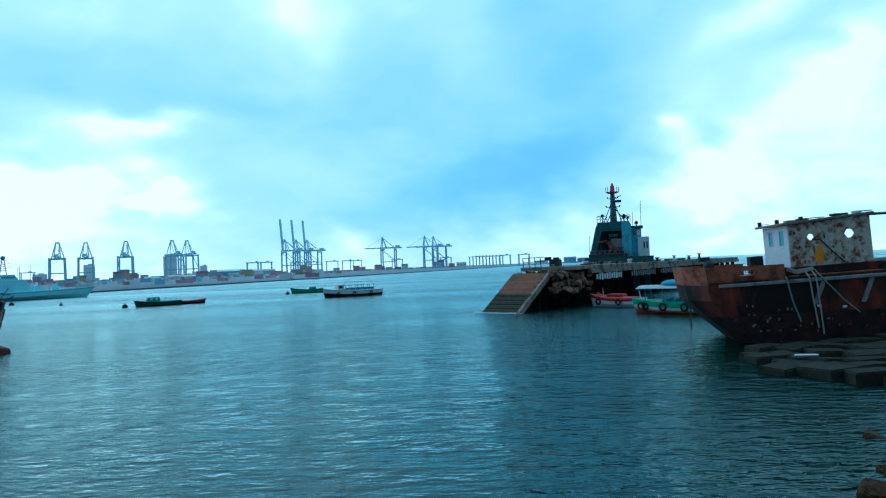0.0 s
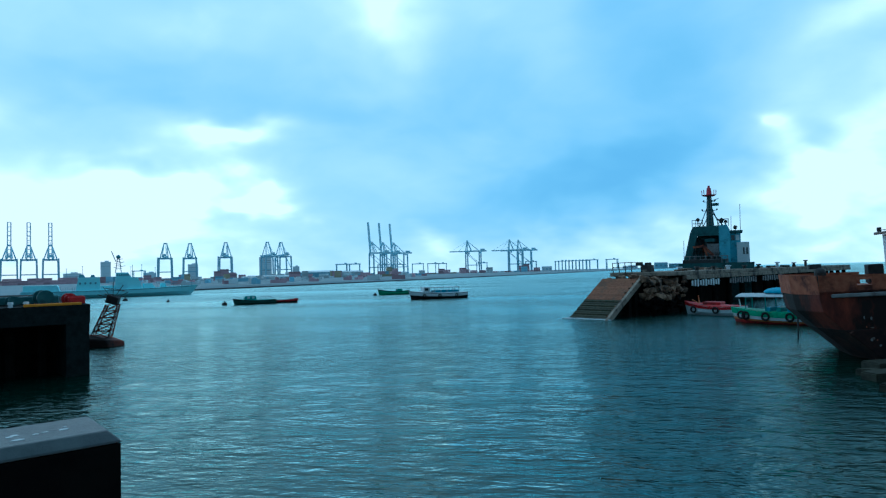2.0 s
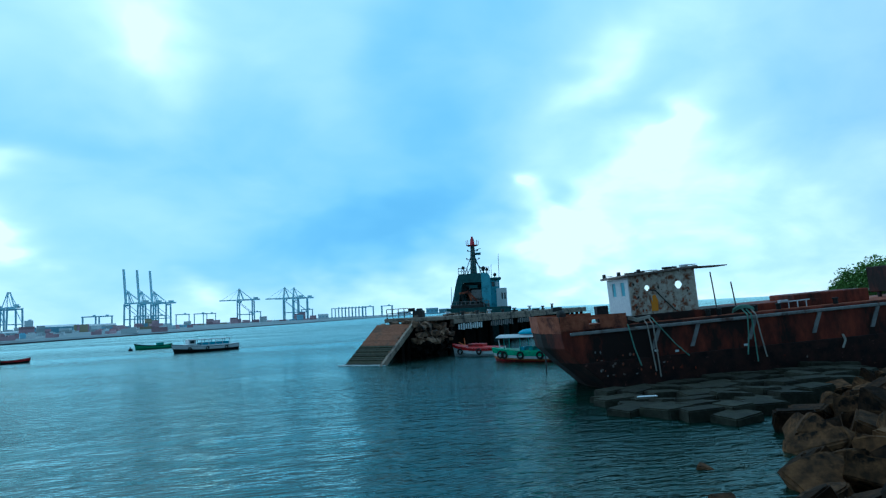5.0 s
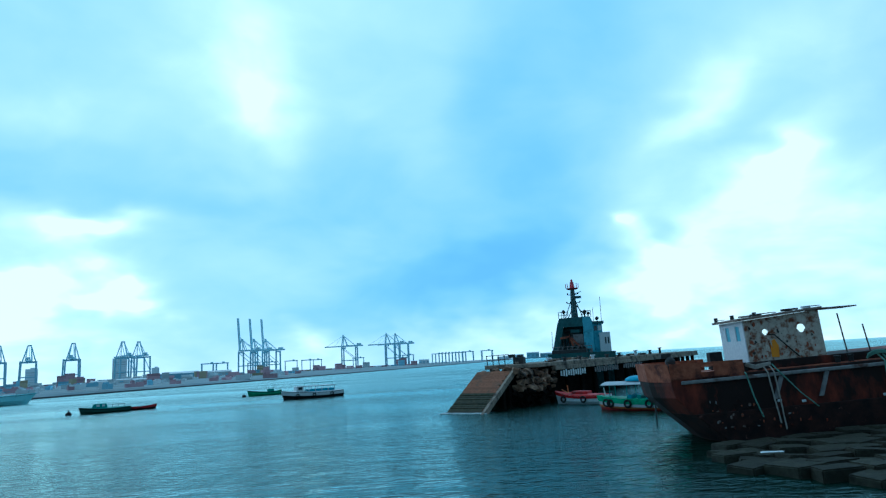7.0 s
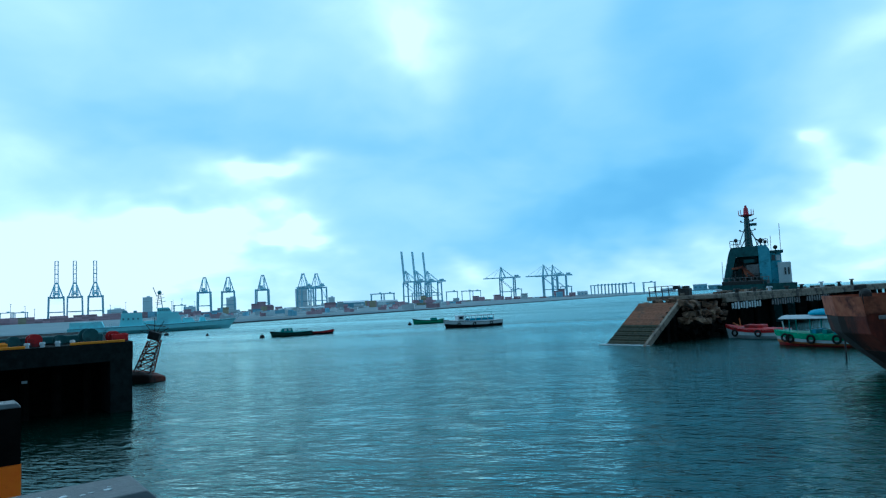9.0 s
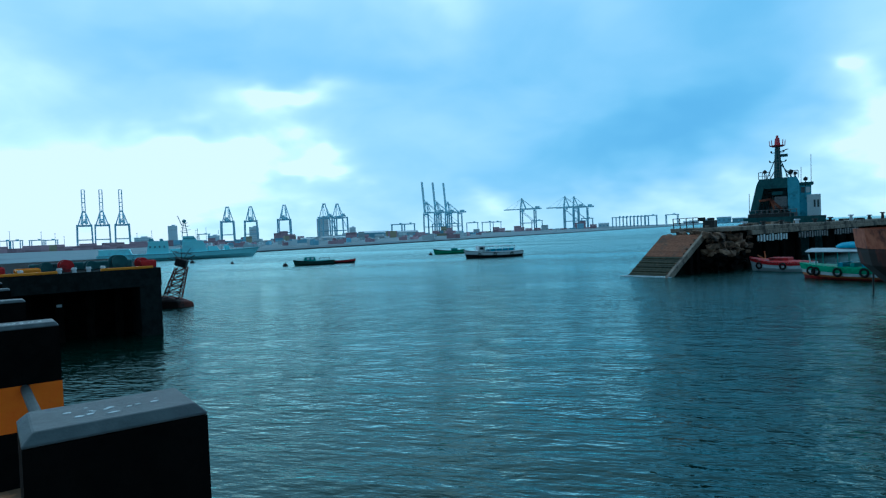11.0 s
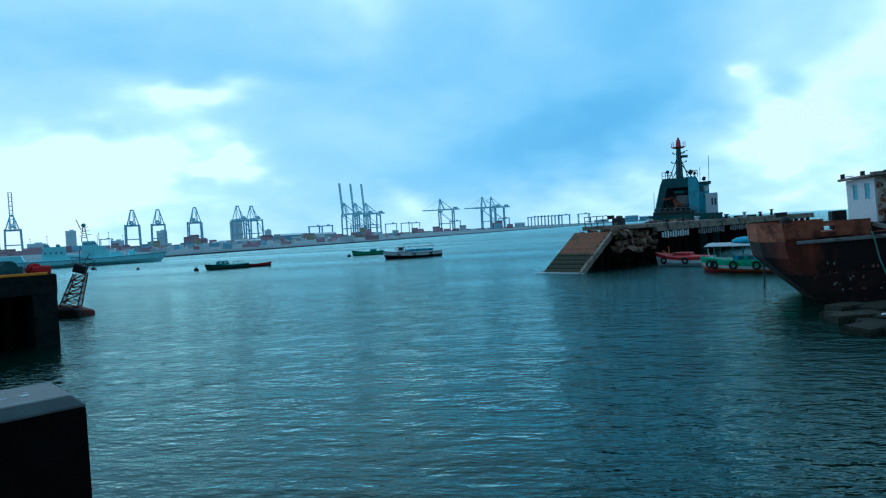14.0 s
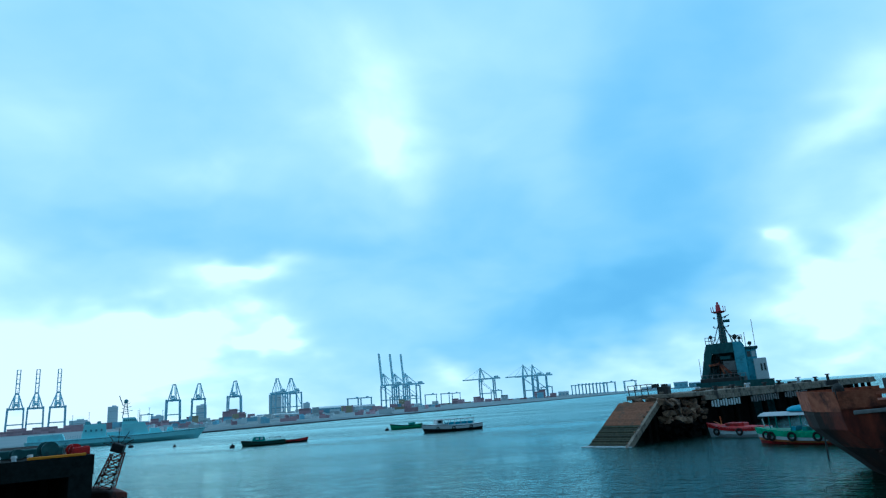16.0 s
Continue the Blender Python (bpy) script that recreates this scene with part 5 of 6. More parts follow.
def green_boat():
    b = thing("passenger_launch", "green, orange and white wooden launch with a pale canopy", "boat", pose(21.6, 47.6, 0, 0, 0, 140.5))
    s = Shape(8.2, 2.5, 0.80, 0.45, 0.32, 0.1)
    part("hull", s.skin(B()), RED_PAINT, b, "red lower hull", smooth=False)
    part("white_strake", s.strake(B(), 0.56, 0.72, 0.03), CANOPY, b, "pale strake")
    part("orange_strake", s.strake(B(), 0.44, 0.555, 0.035), ORANGE, b, "orange strake")
    part("green_strake", s.strake(B(), 0.725, 1.0, 0.045), GREEN_PAINT, b, "green topsides")
    part("deck", s.deck(B(), 0.99), GREEN_PAINT, b)
    for x, y in ((1.2, -1.0), (1.2, 1.0), (3.2, -1.1), (3.2, 1.1), (5.4, -1.0), (5.4, 1.0), (7.0, -0.6), (7.0, 0.6)):
        bm = B()
        rod(bm, (x, y, 0.8), (x, y, 2.1), 0.04)
        part("canopy_post", bm, TEAL_PAINT, b)
    bm = B()
    loft(bm, [[(0.8, y, 2.05 + 0.22 * (1 - (y / 1.25) ** 2)) for y in (-1.25, -0.7, 0, 0.7, 1.25)] + [(0.8, y, 2.01 + 0.22 * (1 - (y / 1.25) ** 2)) for y in (1.25, 0.7, 0, -0.7, -1.25)],
              [(7.5, y, 2.0 + 0.22 * (1 - (y / 1.25) ** 2)) for y in (-1.25, -0.7, 0, 0.7, 1.25)] + [(7.5, y, 1.96 + 0.22 * (1 - (y / 1.25) ** 2)) for y in (1.25, 0.7, 0, -0.7, -1.25)]])
    part("canopy", bm, CANOPY, b, "pale grey canopy")
    rng = random.Random(8)
    bm = B()
    bmesh.ops.create_icosphere(bm, subdivisions=3, radius=1.0)
    for v in bm.verts:
        v.co = Vector((v.co.x * 1.25 + 4.6, v.co.y * 0.75, max(2.24, 2.34 + v.co.z * 0.32) + 0.06 * noise.noise(v.co * 3)))
    part("tarpaulin", bm, BLUE_TARP, b, "blue tarpaulin bundle on the canopy")
    bm = B()
    box(bm, (1.7, 0, 1.45), (1.5, 1.7, 1.15))
    cab = part("cabin", bevelled(bm, 0.05), WHITE, b, "white cabin")
    for y in (-0.86, 0.86):
        for x in (1.4, 2.0):
            bm = B()
            box(bm, (x, y, 1.65), (0.4, 0.04, 0.4))
            part("window", bm, GLASS_DARK, cab)
    for k in range(4):
        bm = B()
        box(bm, (3.0 + k * 0.75, 0, 1.05), (0.3, 1.9, 0.3))
        part("bench", bm, BLUE_TARP if k % 2 else TEAL_PAINT, b)
    for x in (3.6, 5.3, 6.9):
        tyre(b, x, s.half(x / 8.2) + 0.18, 0.55)
    for x in (7.2,):
        tyre(b, x, 1.02, 0.6)
    bm = B()
    rod(bm, (7.6, 0, 0.9), (7.75, 0, 1.75), 0.05)
    part("stem_post", bm, WHITE, b)
    return b


def red_boat():
    b = thing("work_skiff", "white wooden skiff with a bright red gunwale beside the pier", "boat", pose(17.6, 58.0, 0, 0, 0, 141))
    s = Shape(5.2, 1.9, 0.75, 0.3, 0.45, 0.1)
    part("hull", s.skin(B()), WHITE, b, "white hull")
    part("gunwale", s.strake(B(), 0.80, 1.0, 0.05), RED_PAINT, b, "red topsides")
    part("deck", s.deck(B(), 1.0), RED_PAINT, b)
    bm = B()
    box(bm, (2.6, 0, 1.0), (1.6, 1.1, 0.4))
    part("engine_cover", bevelled(bm, 0.06), RED_PAINT, b)
    bm = B()
    rod(bm, (3.9, 0, 0.7), (4.0, 0, 1.75), 0.05)
    rod(bm, (3.6, 0.2, 0.9), (4.5, 0.2, 1.35), 0.04)
    part("mast", bm, ORANGE, b)
    for x in (2.0, 4.1):
        tyre(b, x, s.half(x / 5.2) + 0.15, 0.5, 0.24)
    return b


def moored_launch():
    b = thing("moored_workboat", "dark green workboat with a teal cabin moored in the harbour", "boat", pose(-42.6, 98.8, 0, 0, 0, 209))
    s = Shape(6.6, 2.0, 0.62, 0.3, 0.35, 0.12)
    part("hull", s.skin(B()), DARK_GREEN, b)
    part("gunwale", s.strake(B(), 0.86, 1.0, 0.05), BLACK, b)
    part("deck", s.deck(B(), 0.98), TEAL_PAINT, b)
    bm = B()
    loft(bm, [[(3.0, -0.7, 0.6), (5.2, -0.6, 0.6), (5.2, 0.6, 0.6), (3.0, 0.7, 0.6)], [(3.2, -0.6, 1.35), (4.8, -0.5, 1.35), (4.8, 0.5, 1.35), (3.2, 0.6, 1.35)]])
    cab = part("cabin", bevelled(bm, 0.05), TEAL_PAINT, b, "teal cabin")
    for x in (3.6, 4.3):
        bm = B()
        box(bm, (x, 0.63, 1.08), (0.4, 0.06, 0.3))
        part("window", bm, WHITE, cab)
    bm = B()
    for x in (0.8, 1.6, 2.4):
        rod(bm, (x, 0.6, 0.6), (x, 0.6, 1.15), 0.03)
    rod(bm, (0.7, 0.6, 1.15), (2.5, 0.6, 1.15), 0.03)
    part("rail", bm, GREY_RAIL, b)
    return b


def red_tender():
    b = thing("red_tender", "low red and dark wooden tender tied behind the workboat", "boat", pose(-43.6, 99.6, 0, 0, 0, 25))
    s = Shape(4.2, 1.5, 0.5, 0.2, 0.25, 0.1)
    part("hull", s.skin(B()), BLACK, b)
    part("gunwale", s.strake(B(), 0.6, 1.0, 0.05), RED_PAINT, b, "red topsides")
    for x in (1.0, 2.2):
        bm = B()
        box(bm, (x, 0, 0.46), (0.25, 1.3, 0.05))
        part("thwart", bm, RED_PAINT, b)
    return b


def white_launch():
    b = thing("tour_launch", "moored black and white tour launch with a long white awning", "boat", pose(-12.3, 108.3, 0, 0, 0, 208))
    s = Shape(10.0, 2.6, 0.85, 0.4, 0.55, 0.15)
    part("hull", s.skin(B()), BLACK, b)
    part("white_strake", s.strake(B(), 0.62, 0.95, 0.04), WHITE, b, "white topsides")
    part("deck", s.deck(B(), 0.99), WHITE, b)
    bm = B()
    box(bm, (4.3, 0, 1.9), (5.8, 2.2, 0.10))
    part("awning", bevelled(bm, 0.03), WHITE, b, "white awning")
    for k in range(6):
        for y in (-1.0, 1.0):
            bm = B()
            rod(bm, (1.6 + k * 1.08, y, 0.85), (1.6 + k * 1.08, y, 1.86), 0.05)
            part("awning_post", bm, WHITE, b)
    bm = B()
    box(bm, (3.8, 0, 1.15), (4.4, 1.7, 0.5))
    part("bench_block", bm, BLUE_TARP, b, "blue bench block")
    bm = B()
    box(bm, (7.3, 0, 1.45), (1.1, 1.8, 1.1))
    cab = part("wheelhouse", bevelled(bm, 0.05), WHITE, b)
    for y in (-0.91, 0.91):
        bm = B()
        box(bm, (7.3, y, 1.6), (0.7, 0.04, 0.4))
        part("window", bm, GLASS_DARK, cab)
    bm = B()
    rod(bm, (1.5, 0, 2.35), (6.4, 0, 2.42), 0.03)
    for x in (1.6, 4, 6.3):
        rod(bm, (x, 0, 1.9), (x, 0, 2.4), 0.03)
    part("awning_ridge", bm, TEAL_PAINT, b)
    for x in (2.2, 5.2, 7.8):
        tyre(b, x, s.half(x / 10) + 0.16, 0.55, 0.22)
    return b


def small_green():
    b = thing("green_dory", "dark green open wooden dory moored in the harbour", "boat", pose(-26.8, 129.8, 0, 0, 0, 208))
    s = Shape(6.4, 1.9, 0.75, 0.25, 0.45, 0.2)
    part("hull", s.skin(B()), GREEN_PAINT, b)
    part("gunwale", s.strake(B(), 0.84, 1.0, 0.05), DARK_GREEN, b)
    bm = B()
    box(bm, (2.0, 0, 0.95), (1.2, 1.0, 0.5))
    part("engine_box", bevelled(bm, 0.05), TEAL_PAINT, b)
    for x in (3.2, 4.4):
        bm = B()
        box(bm, (x, 0, 0.74), (0.25, 1.6, 0.05))
        part("thwart", bm, GREEN_PAINT, b)
    return b


green_boat(), red_boat(), moored_launch(), red_tender(), white_launch(), small_green()
for x, y, r in ((-49.7, 95.2, 0.42), (-32.6, 124.6, 0.42), (-86, 122, 0.5), (18.2, 150, 0.35), (-70, 112, 0.3)):
    bm = B()
    bmesh.ops.create_uvsphere(bm, u_segments=12, v_segments=8, radius=r)
    rod(bm, (0, 0, r * 0.8), (0, 0, r * 1.5), 0.06)
    solid("mooring_buoy", bm, BLACK, "round black mooring buoy afloat", "buoy", "mooring buoys", m=pose(x, y, 0.08), smooth=True)
bm = B()
rod(bm, (0, 0, -1.2), (0.08, 0.1, 2.0), 0.05)
solid("mooring_stake", bm, DARK_STEEL, "thin dark stake standing in the water", "stake", m=pose(15.2, 40.2, 0))


# ---- grey naval ship ----
def naval_ship():
    n = thing("naval_ship", "blue-grey naval ship, paled by haze, lying along the far bank", "ship", pose(-125.94, 138.93, 0, 0, 0, 37))
    L = 40.0
    s = Shape(L, 6.0, 2.0, 0.6, 0.65, 0.05, 0.6)
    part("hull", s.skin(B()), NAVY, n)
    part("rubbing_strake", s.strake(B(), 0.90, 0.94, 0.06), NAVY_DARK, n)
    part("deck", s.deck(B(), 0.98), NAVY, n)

    def house(name, x0, x1, z0, z1, wide, slope0=0.0, slope1=0.0, mt=NAVY, parent=n, label=""):
        bm = B()
        loft(bm, [[(x0, -wide / 2, z0), (x1, -wide / 2, z0), (x1, wide / 2, z0), (x0, wide / 2, z0)],
                  [(x0 + slope0, -wide / 2 * 0.92, z1), (x1 - slope1, -wide / 2 * 0.92, z1), (x1 - slope1, wide / 2 * 0.92, z1), (x0 + slope0, wide / 2 * 0.92, z1)]])
        return part(name, bevelled(bm, 0.05), mt, parent, label)
    house("helicopter_deck", 0.4, 8.2, 1.95, 3.5, 4.8, 0.1, 0.6)
    after = house("after_house", 11.6, 17.2, 1.95, 5.3, 4.6, 0.6, 0.2)
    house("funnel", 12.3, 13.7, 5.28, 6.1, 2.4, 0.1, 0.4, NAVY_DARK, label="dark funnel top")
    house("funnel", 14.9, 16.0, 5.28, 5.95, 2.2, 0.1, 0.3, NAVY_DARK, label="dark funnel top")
    house("midship_house", 17.25, 20.5, 1.95, 3.1, 4.2)
    bridge = house("bridge", 20.6, 27.0, 1.95, 5.0, 5.0, 0.0, 1.2)
    house("bridge_top", 20.7, 24.4, 4.98, 6.4, 4.2, 0.0, 0.9)
    house("fore_house", 27.1, 30.2, 2.0, 3.4, 4.2, 0, 1.0)
    gun = house("gun_turret", 31.2, 33.0, 2.0, 3.4, 1.8, 0.2, 0.5)
    part("gun_barrel", rod(B(), (32.9, 0, 2.95), (35.4, 0, 3.35), 0.08), NAVY_DARK, gun)
    for k in range(6):
        bm = B()
        box(bm, (21.0 + k * 0.5, -2.08, 5.75), (0.32, 0.14, 0.42))
        part("window", bm, NAVY_DARK, bridge)
    for k in range(4):
        bm = B()
        box(bm, (12.6 + k * 1.15, -2.28, 3.8), (0.4, 0.1, 0.5))
        part("window", bm, NAVY_DARK, after)
    # lattice mast with yards and a raking aerial
    foot = [(20.6, -0.6), (22.0, -0.6), (22.0, 0.6), (20.6, 0.6)]
    for x, y in foot:
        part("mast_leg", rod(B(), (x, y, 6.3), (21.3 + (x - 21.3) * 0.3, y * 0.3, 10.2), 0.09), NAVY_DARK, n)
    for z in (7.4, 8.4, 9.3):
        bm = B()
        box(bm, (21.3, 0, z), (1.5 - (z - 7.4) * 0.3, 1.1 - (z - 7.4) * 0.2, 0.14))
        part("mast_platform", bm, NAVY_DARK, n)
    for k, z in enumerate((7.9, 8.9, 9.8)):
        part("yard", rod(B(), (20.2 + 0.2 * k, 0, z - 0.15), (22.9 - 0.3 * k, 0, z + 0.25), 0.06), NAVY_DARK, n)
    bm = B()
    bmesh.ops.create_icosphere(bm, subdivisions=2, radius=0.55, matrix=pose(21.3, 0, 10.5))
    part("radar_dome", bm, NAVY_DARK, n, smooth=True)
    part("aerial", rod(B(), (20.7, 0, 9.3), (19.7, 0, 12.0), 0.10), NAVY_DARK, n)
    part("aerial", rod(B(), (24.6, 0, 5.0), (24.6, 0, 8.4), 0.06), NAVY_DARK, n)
    part("jack_staff", rod(B(), (39.2, 0, 2.5), (39.4, 0, 4.2), 0.05), NAVY_DARK, n)
    bm = B()
    box(bm, (23.5, -2.85, 1.5), (1.6, 0.5, 0.5))
    part("ship_boat", bevelled(bm, 0.12), NAVY_DARK, n)
    for k in range(11):
        bm = B()
        box(bm, (8.5 + k * 2.1, -2.99 if k < 8 else -2.6, 1.2), (0.22, 0.2, 0.22))
        part("porthole", bm, NAVY_DARK, n)
    for x0, x1 in ((8.4, 11.4), (30.5, 36.5)):
        for k in range(7):
            x = x0 + (x1 - x0) * k / 6
            part("rail_post", rod(B(), (x, -2.3 + 0.12 * max(0, x - 30), 1.95), (x, -2.3 + 0.12 * max(0, x - 30), 2.9), 0.04), NAVY_DARK, n)
    return n


naval_ship()


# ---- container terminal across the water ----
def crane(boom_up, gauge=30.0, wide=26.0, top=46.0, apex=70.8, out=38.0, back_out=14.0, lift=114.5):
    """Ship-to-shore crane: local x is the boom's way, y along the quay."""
    c = thing("quay_crane", "haze-paled blue ship-to-shore container crane with its boom " + ("raised" if boom_up else "lowered"), "crane", group="quay cranes")
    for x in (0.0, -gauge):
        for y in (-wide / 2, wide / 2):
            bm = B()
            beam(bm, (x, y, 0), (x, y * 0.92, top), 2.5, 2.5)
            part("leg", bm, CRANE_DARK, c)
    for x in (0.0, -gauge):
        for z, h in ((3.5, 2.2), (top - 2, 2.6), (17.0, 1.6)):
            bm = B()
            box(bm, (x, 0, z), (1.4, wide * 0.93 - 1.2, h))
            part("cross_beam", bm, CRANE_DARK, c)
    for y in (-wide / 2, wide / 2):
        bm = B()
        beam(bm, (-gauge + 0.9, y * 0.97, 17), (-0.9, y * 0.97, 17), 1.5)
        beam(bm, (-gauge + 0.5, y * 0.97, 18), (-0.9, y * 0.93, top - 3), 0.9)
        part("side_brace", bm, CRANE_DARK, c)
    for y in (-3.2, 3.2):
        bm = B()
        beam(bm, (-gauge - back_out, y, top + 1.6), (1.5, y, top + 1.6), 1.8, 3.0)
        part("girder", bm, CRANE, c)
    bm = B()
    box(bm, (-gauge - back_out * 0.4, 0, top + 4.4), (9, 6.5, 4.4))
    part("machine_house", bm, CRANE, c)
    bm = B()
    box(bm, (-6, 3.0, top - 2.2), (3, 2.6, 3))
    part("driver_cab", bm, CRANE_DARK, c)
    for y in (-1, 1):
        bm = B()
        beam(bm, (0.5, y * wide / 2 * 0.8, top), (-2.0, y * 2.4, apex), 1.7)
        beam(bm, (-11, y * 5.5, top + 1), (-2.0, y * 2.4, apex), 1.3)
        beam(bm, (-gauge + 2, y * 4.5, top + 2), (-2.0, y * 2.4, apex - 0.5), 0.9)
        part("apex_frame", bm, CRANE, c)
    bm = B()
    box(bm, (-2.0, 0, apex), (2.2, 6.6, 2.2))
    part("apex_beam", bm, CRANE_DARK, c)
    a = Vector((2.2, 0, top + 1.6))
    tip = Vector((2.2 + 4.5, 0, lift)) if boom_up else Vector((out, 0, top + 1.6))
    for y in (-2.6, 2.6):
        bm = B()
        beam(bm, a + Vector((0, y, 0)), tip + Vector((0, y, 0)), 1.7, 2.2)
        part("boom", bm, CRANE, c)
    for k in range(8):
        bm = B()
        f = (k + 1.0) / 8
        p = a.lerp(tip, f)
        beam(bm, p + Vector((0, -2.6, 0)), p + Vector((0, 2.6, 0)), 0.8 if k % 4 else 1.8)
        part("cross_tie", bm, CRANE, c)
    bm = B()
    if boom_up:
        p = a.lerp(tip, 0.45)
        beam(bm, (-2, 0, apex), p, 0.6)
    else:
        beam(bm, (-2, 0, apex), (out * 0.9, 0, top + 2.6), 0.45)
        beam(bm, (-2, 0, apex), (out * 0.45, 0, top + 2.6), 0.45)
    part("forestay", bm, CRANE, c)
    return c


def far_pose(az, dist, rz, z=1.2):
    v = heading(az) * dist
    return pose(v.x, v.y, z, 0, 0, rz)


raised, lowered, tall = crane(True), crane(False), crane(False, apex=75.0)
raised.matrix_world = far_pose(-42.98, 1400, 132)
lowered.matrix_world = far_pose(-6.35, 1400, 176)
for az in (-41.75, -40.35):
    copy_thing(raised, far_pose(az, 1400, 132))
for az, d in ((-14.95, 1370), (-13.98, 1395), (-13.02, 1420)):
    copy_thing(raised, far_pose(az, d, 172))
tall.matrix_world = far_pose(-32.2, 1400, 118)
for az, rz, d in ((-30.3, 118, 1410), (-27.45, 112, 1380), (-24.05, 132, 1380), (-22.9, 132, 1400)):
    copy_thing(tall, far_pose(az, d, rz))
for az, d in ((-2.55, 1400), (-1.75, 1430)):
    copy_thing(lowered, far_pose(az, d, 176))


def yard_gantry(span=23.0, tall=21.0, wide=11.0):
    g = thing("yard_gantry", "blue-grey rubber-tyred container yard gantry crane", "gantry crane", group="yard gantry cranes")
    for x in (-span / 2, span / 2):
        for y in (-wide / 2, wide / 2):
            bm = B()
            beam(bm, (x, y, 0), (x, y, tall), 1.5)
            part("leg", bm, CRANE_DARK, g)
        bm = B()
        beam(bm, (x, -wide / 2 - 1, 1.2), (x, wide / 2 + 1, 1.2), 1.3)
        part("sill", bm, CRANE_DARK, g)
    for y in (-wide / 2, wide / 2):
        bm = B()
        beam(bm, (-span / 2 - 1.5, y, tall + 0.6), (span / 2 + 1.5, y, tall + 0.6), 1.2, 1.6)
        part("girder", bm, CRANE_DARK, g)
    bm = B()
    box(bm, (span * 0.2, 0, tall + 2.0), (4, 6, 2.4))
    part("trolley", bm, CRANE, g)
    return g


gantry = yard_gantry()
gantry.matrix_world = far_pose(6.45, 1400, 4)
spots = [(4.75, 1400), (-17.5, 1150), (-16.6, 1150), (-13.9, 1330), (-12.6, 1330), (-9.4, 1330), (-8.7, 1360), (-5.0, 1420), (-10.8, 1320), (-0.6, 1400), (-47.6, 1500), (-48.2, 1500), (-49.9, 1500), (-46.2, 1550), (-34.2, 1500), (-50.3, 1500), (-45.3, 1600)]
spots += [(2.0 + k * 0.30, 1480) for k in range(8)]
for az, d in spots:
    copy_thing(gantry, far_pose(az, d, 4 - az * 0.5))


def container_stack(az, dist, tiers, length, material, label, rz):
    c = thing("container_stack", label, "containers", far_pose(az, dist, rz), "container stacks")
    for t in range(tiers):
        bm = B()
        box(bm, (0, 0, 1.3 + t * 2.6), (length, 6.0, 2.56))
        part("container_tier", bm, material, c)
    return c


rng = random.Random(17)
KINDS = [(BOX_RED, "red-brown"), (BOX_BLUE, "dull blue"), (BOX_GREY, "pale grey"), (BOX_RED, "hazy red"), (BOX_TAN, "tan")]
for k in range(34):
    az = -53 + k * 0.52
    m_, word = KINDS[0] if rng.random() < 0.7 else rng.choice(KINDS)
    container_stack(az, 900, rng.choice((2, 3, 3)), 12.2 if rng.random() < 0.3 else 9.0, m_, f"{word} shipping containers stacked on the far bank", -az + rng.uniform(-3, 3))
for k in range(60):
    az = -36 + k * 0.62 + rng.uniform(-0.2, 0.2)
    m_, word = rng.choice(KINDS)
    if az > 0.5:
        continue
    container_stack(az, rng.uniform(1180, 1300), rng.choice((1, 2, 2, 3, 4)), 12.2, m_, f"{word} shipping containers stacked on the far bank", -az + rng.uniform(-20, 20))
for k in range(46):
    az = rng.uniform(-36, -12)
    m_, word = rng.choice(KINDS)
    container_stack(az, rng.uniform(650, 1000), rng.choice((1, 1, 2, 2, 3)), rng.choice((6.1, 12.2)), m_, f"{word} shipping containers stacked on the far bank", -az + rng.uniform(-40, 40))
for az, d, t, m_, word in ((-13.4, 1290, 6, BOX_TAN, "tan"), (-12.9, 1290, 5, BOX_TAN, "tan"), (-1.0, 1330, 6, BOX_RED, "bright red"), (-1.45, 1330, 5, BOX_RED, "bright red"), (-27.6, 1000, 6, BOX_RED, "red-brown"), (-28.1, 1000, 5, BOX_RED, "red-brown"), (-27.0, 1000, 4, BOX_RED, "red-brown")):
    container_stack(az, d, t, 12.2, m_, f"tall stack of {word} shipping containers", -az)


def shed(az, dist, size, material, label, rz=0, windows=0):
    s = thing("warehouse", label, "building", far_pose(az, dist, -az + rz), "port buildings")
    bm = B()
    w, d, h = size
    box(bm, (0, 0, h / 2), (w, d, h))
    wall = part("wall", bm, material, s)
    bm = B()
    loft(bm, [[(-w / 2 - 0.4, -d / 2 - 0.4, h), (-w / 2 - 0.4, d / 2 + 0.4, h), (-w / 2 - 0.4, 0, h + d * 0.12)], [(w / 2 + 0.4, -d / 2 - 0.4, h), (w / 2 + 0.4, d / 2 + 0.4, h), (w / 2 + 0.4, 0, h + d * 0.12)]])
    part("roof", bm, BOX_GREY, s)
    for k in range(windows):
        bm = B()
        box(bm, (-w / 2 + (k + 0.5) * w / windows, -d / 2 - 0.1, h * 0.5), (w / windows * 0.45, 0.3, h * 0.3))
        part("window", bm, BOX_BLUE, s)
    return s


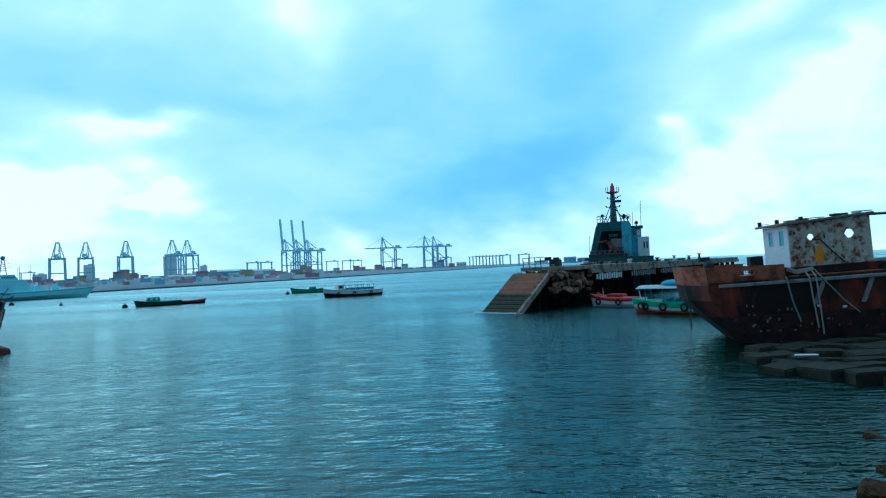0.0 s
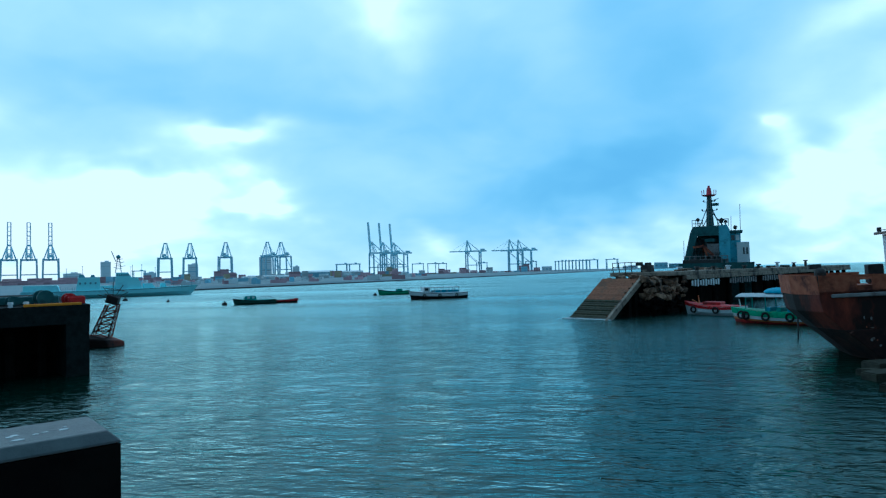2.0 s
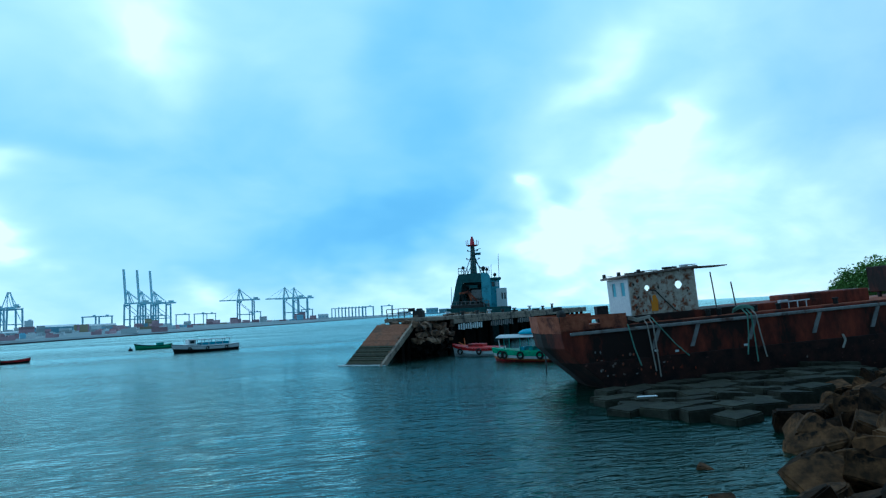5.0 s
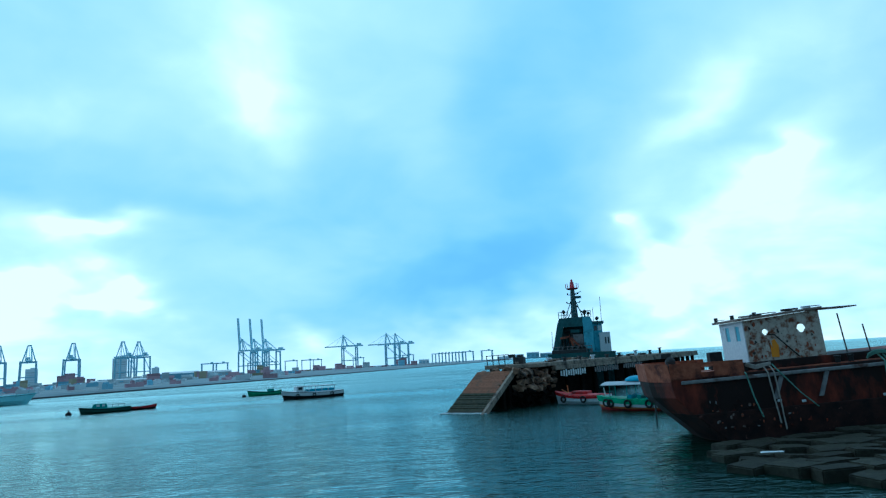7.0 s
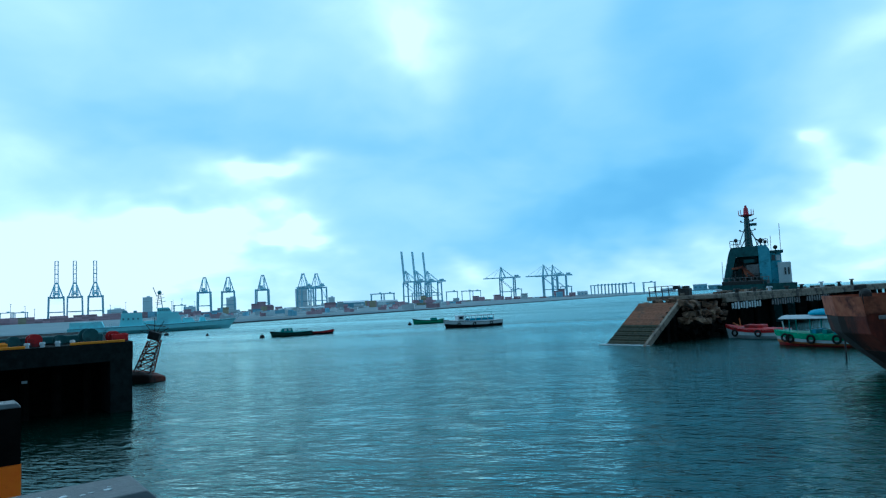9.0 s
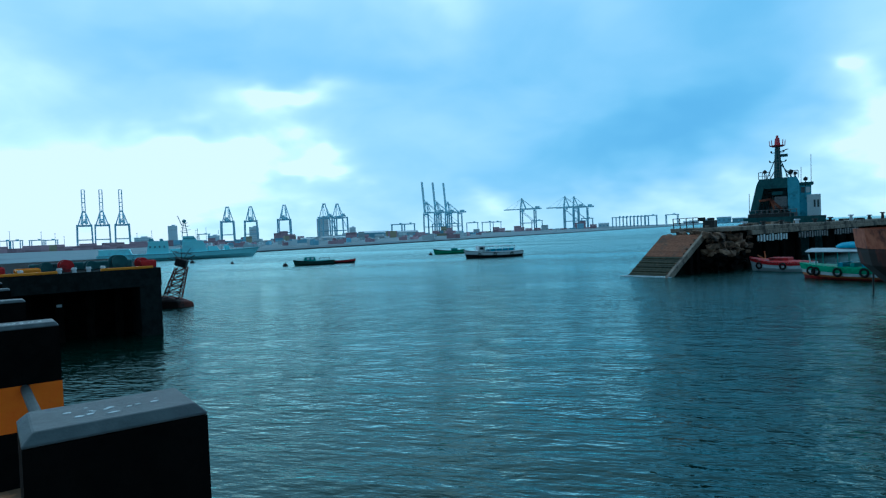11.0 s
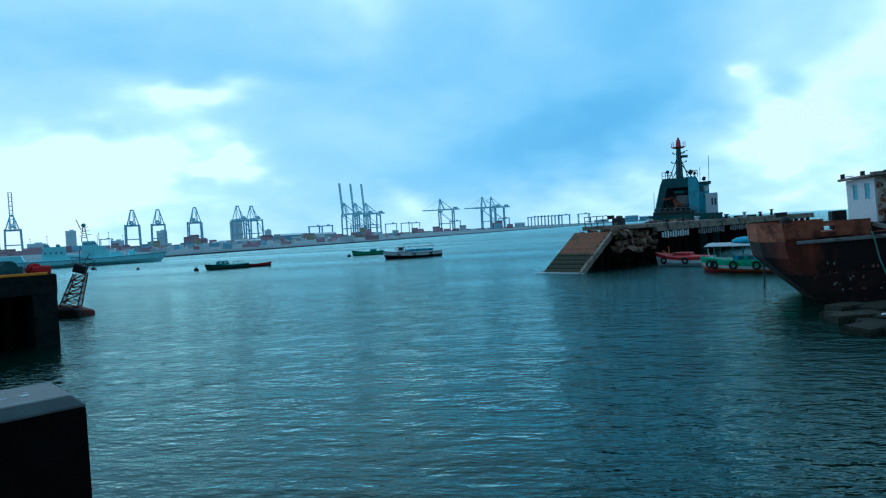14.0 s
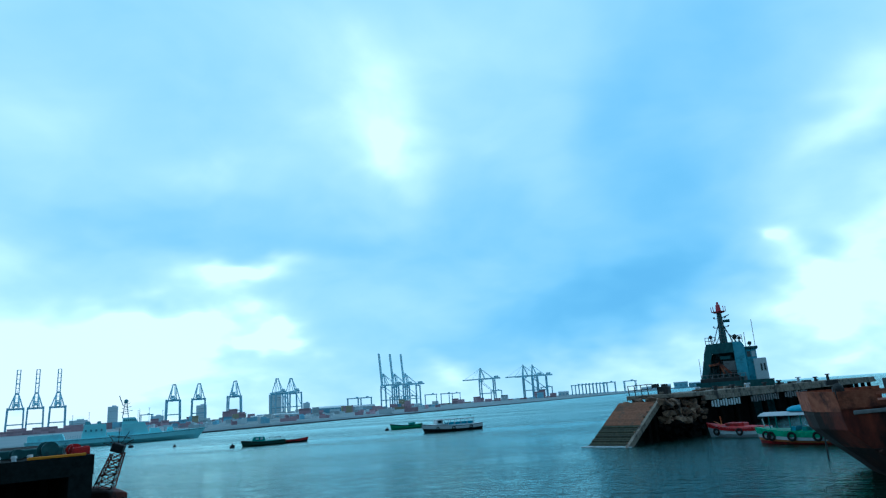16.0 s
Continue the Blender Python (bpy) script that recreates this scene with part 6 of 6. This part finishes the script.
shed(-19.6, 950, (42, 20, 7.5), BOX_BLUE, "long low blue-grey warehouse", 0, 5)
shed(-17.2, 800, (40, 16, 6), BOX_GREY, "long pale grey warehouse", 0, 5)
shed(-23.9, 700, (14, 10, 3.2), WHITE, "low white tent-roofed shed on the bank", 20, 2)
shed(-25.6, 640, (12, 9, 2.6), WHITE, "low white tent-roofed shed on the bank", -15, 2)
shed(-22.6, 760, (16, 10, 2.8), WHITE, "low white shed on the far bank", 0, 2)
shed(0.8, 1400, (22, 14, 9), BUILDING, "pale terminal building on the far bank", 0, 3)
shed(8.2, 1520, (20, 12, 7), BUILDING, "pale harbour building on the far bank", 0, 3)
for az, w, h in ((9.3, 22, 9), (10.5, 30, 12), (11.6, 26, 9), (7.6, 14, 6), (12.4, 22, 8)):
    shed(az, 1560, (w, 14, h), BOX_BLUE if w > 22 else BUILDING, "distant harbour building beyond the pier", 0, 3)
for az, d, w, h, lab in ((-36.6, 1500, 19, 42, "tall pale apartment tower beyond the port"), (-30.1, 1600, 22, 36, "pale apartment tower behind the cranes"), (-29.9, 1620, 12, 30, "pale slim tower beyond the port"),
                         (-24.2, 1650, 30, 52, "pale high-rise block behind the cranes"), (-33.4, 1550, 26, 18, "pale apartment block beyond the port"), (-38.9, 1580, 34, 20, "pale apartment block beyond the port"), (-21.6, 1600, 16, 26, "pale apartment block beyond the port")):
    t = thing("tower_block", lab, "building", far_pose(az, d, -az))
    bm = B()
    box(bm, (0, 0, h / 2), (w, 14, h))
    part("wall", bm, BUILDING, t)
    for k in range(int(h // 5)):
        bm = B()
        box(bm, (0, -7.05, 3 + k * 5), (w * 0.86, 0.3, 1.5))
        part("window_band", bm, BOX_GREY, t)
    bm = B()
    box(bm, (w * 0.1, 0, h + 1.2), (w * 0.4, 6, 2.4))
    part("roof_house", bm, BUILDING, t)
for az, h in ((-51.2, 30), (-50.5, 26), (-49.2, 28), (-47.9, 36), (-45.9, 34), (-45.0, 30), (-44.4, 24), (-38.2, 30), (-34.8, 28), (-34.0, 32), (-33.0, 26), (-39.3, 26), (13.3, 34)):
    bm = B()
    rod(bm, (0, 0, 0), (0, 0, h), 0.4, 0.3, 6)
    box(bm, (0, 0, h), (2.6, 0.8, 0.8))
    solid("light_mast", bm, CRANE_DARK, "tall steel floodlight mast at the terminal", "light mast", "light masts", m=far_pose(az, 1350, -az))
for k in range(80):
    az = rng.uniform(-36, -10)
    dist = rng.uniform(330, 800) if az > -20 else rng.uniform(260, 700)
    bm = B()
    w = rng.uniform(3, 9)
    tall_ = rng.uniform(1.4, 2.4)
    box(bm, (0, 0, tall_ / 2), (w, 2.4, tall_))
    box(bm, (w * 0.32, 0, tall_ + 0.3), (w * 0.25, 2.2, 0.6))
    solid("parked_truck", bm, rng.choice((BOX_GREY, BOX_BLUE, WHITE, BOX_RED, BOX_GREY)), "parked truck on the far bank", "truck", "trucks on the far bank", m=far_pose(az, dist, rng.uniform(0, 180), 1.25))

# ---- bank with shrubs beyond the barge ----
bm = B()
outline = [(46, 58), (52, 54), (66, 47), (90, 30), (140, 40), (120, 95), (78, 92), (58, 74)]
loft(bm, [[(x, y, -1) for x, y in outline], [(x * 0.99 + 0.8, y * 0.99 + 0.6, 1.2) for x, y in outline], [(x * 0.93 + 6, y * 0.93 + 4.5, 2.8) for x, y in outline]])
solid("shore_bank", bm, BANK, "low grassy bank beyond the barge", "bank", kind="structure")


def shrub(x, y, z, size, seed):
    rng = random.Random(seed)
    t = thing("tree", "dense green shrubby tree on the bank", "tree", pose(x, y, z, 0, 0, seed * 40), "trees on the bank")
    bm = B()
    rod(bm, (0, 0, -0.3), (0.1, 0, size * 0.5), 0.16, 0.1, 7)
    for k in range(6):
        a = k * math.tau / 6
        rod(bm, (0.1, 0, size * 0.35), (math.cos(a) * size * 0.6, math.sin(a) * size * 0.6, size * rng.uniform(0.6, 0.9)), 0.07, 0.02, 5)
    part("trunk", bm, BANK, t)
    verts, faces = [], []
    for k in range(2600):
        a, b = rng.uniform(0, math.tau), rng.uniform(-0.35, 1)
        r = rng.uniform(0.55, 1.05) ** 0.6 * (1 + 0.25 * noise.noise(Vector((math.cos(a) * 2 + seed, math.sin(a) * 2, b * 2))))
        c = Vector((math.cos(a) * r * size * math.sqrt(max(0.05, 1 - b * b * 0.8)), math.sin(a) * r * size * math.sqrt(max(0.05, 1 - b * b * 0.8)), size * 0.62 + b * r * size * 0.55))
        u = Vector((rng.gauss(0, 1), rng.gauss(0, 1), rng.gauss(0, 1))).normalized()
        w = u.orthogonal().normalized()
        n = len(verts)
        q = 0.17 * rng.uniform(0.6, 1.3)
        verts += [c - u * q, c + w * q * 0.55, c + u * q, c - w * q * 0.55]
        faces.append((n, n + 1, n + 2, n + 3))
    me = bpy.data.meshes.new("crown")
    me.from_pydata([tuple(v) for v in verts], [], faces)
    me.materials.append(LEAF)
    ob = new("crown", me)
    ob.parent = t
    return t


for k, (az, d, z, size) in enumerate([(43.6, 82, 2.1, 1.9), (44.2, 78, 2.2, 2.3), (44.9, 80, 2.3, 2.8), (45.7, 79, 2.5, 3.5), (46.6, 79, 2.7, 4.0), (48.0, 82, 2.7, 4.6), (49.6, 80, 2.7, 4.6), (51.4, 84, 2.7, 4.8), (53.5, 82, 2.7, 4.6)]):
    v = heading(az) * d
    shrub(v.x, v.y, z, size, k + 1)
bm = B()
box(bm, (0, 0, 0.6), (7, 0.3, 1.2))
for k in range(5):
    box(bm, (-3.2 + k * 1.6, -0.02, 0.7), (0.25, 0.5, 1.4))
solid("low_wall", bm, WHITE, "low white wall on the bank under the shrubs", "wall", kind="structure", m=pose(53.2, 55.6, 1.8, 0, 0, -45))

# ---- pavers of the quay deck nearest the posts ----
bm = B()
box(bm, (0, 0, 0), (0.385, 0.185, 0.03))
paver = mesh_of("paver", bevelled(bm, 0.012), PAVER)
k = 0
for i in range(24):
    for j in range(12):
        if k >= 290:
            break
        ob = new("paver", paver)
        ob.parent = floor
        ob.matrix_world = quay_pose(1.2 + i * 0.2, -0.25 - j * 0.4 - 0.0, DECK - 0.006 + rng.uniform(-0.004, 0.003), 90 + rng.uniform(-0.8, 0.8))
        k += 1
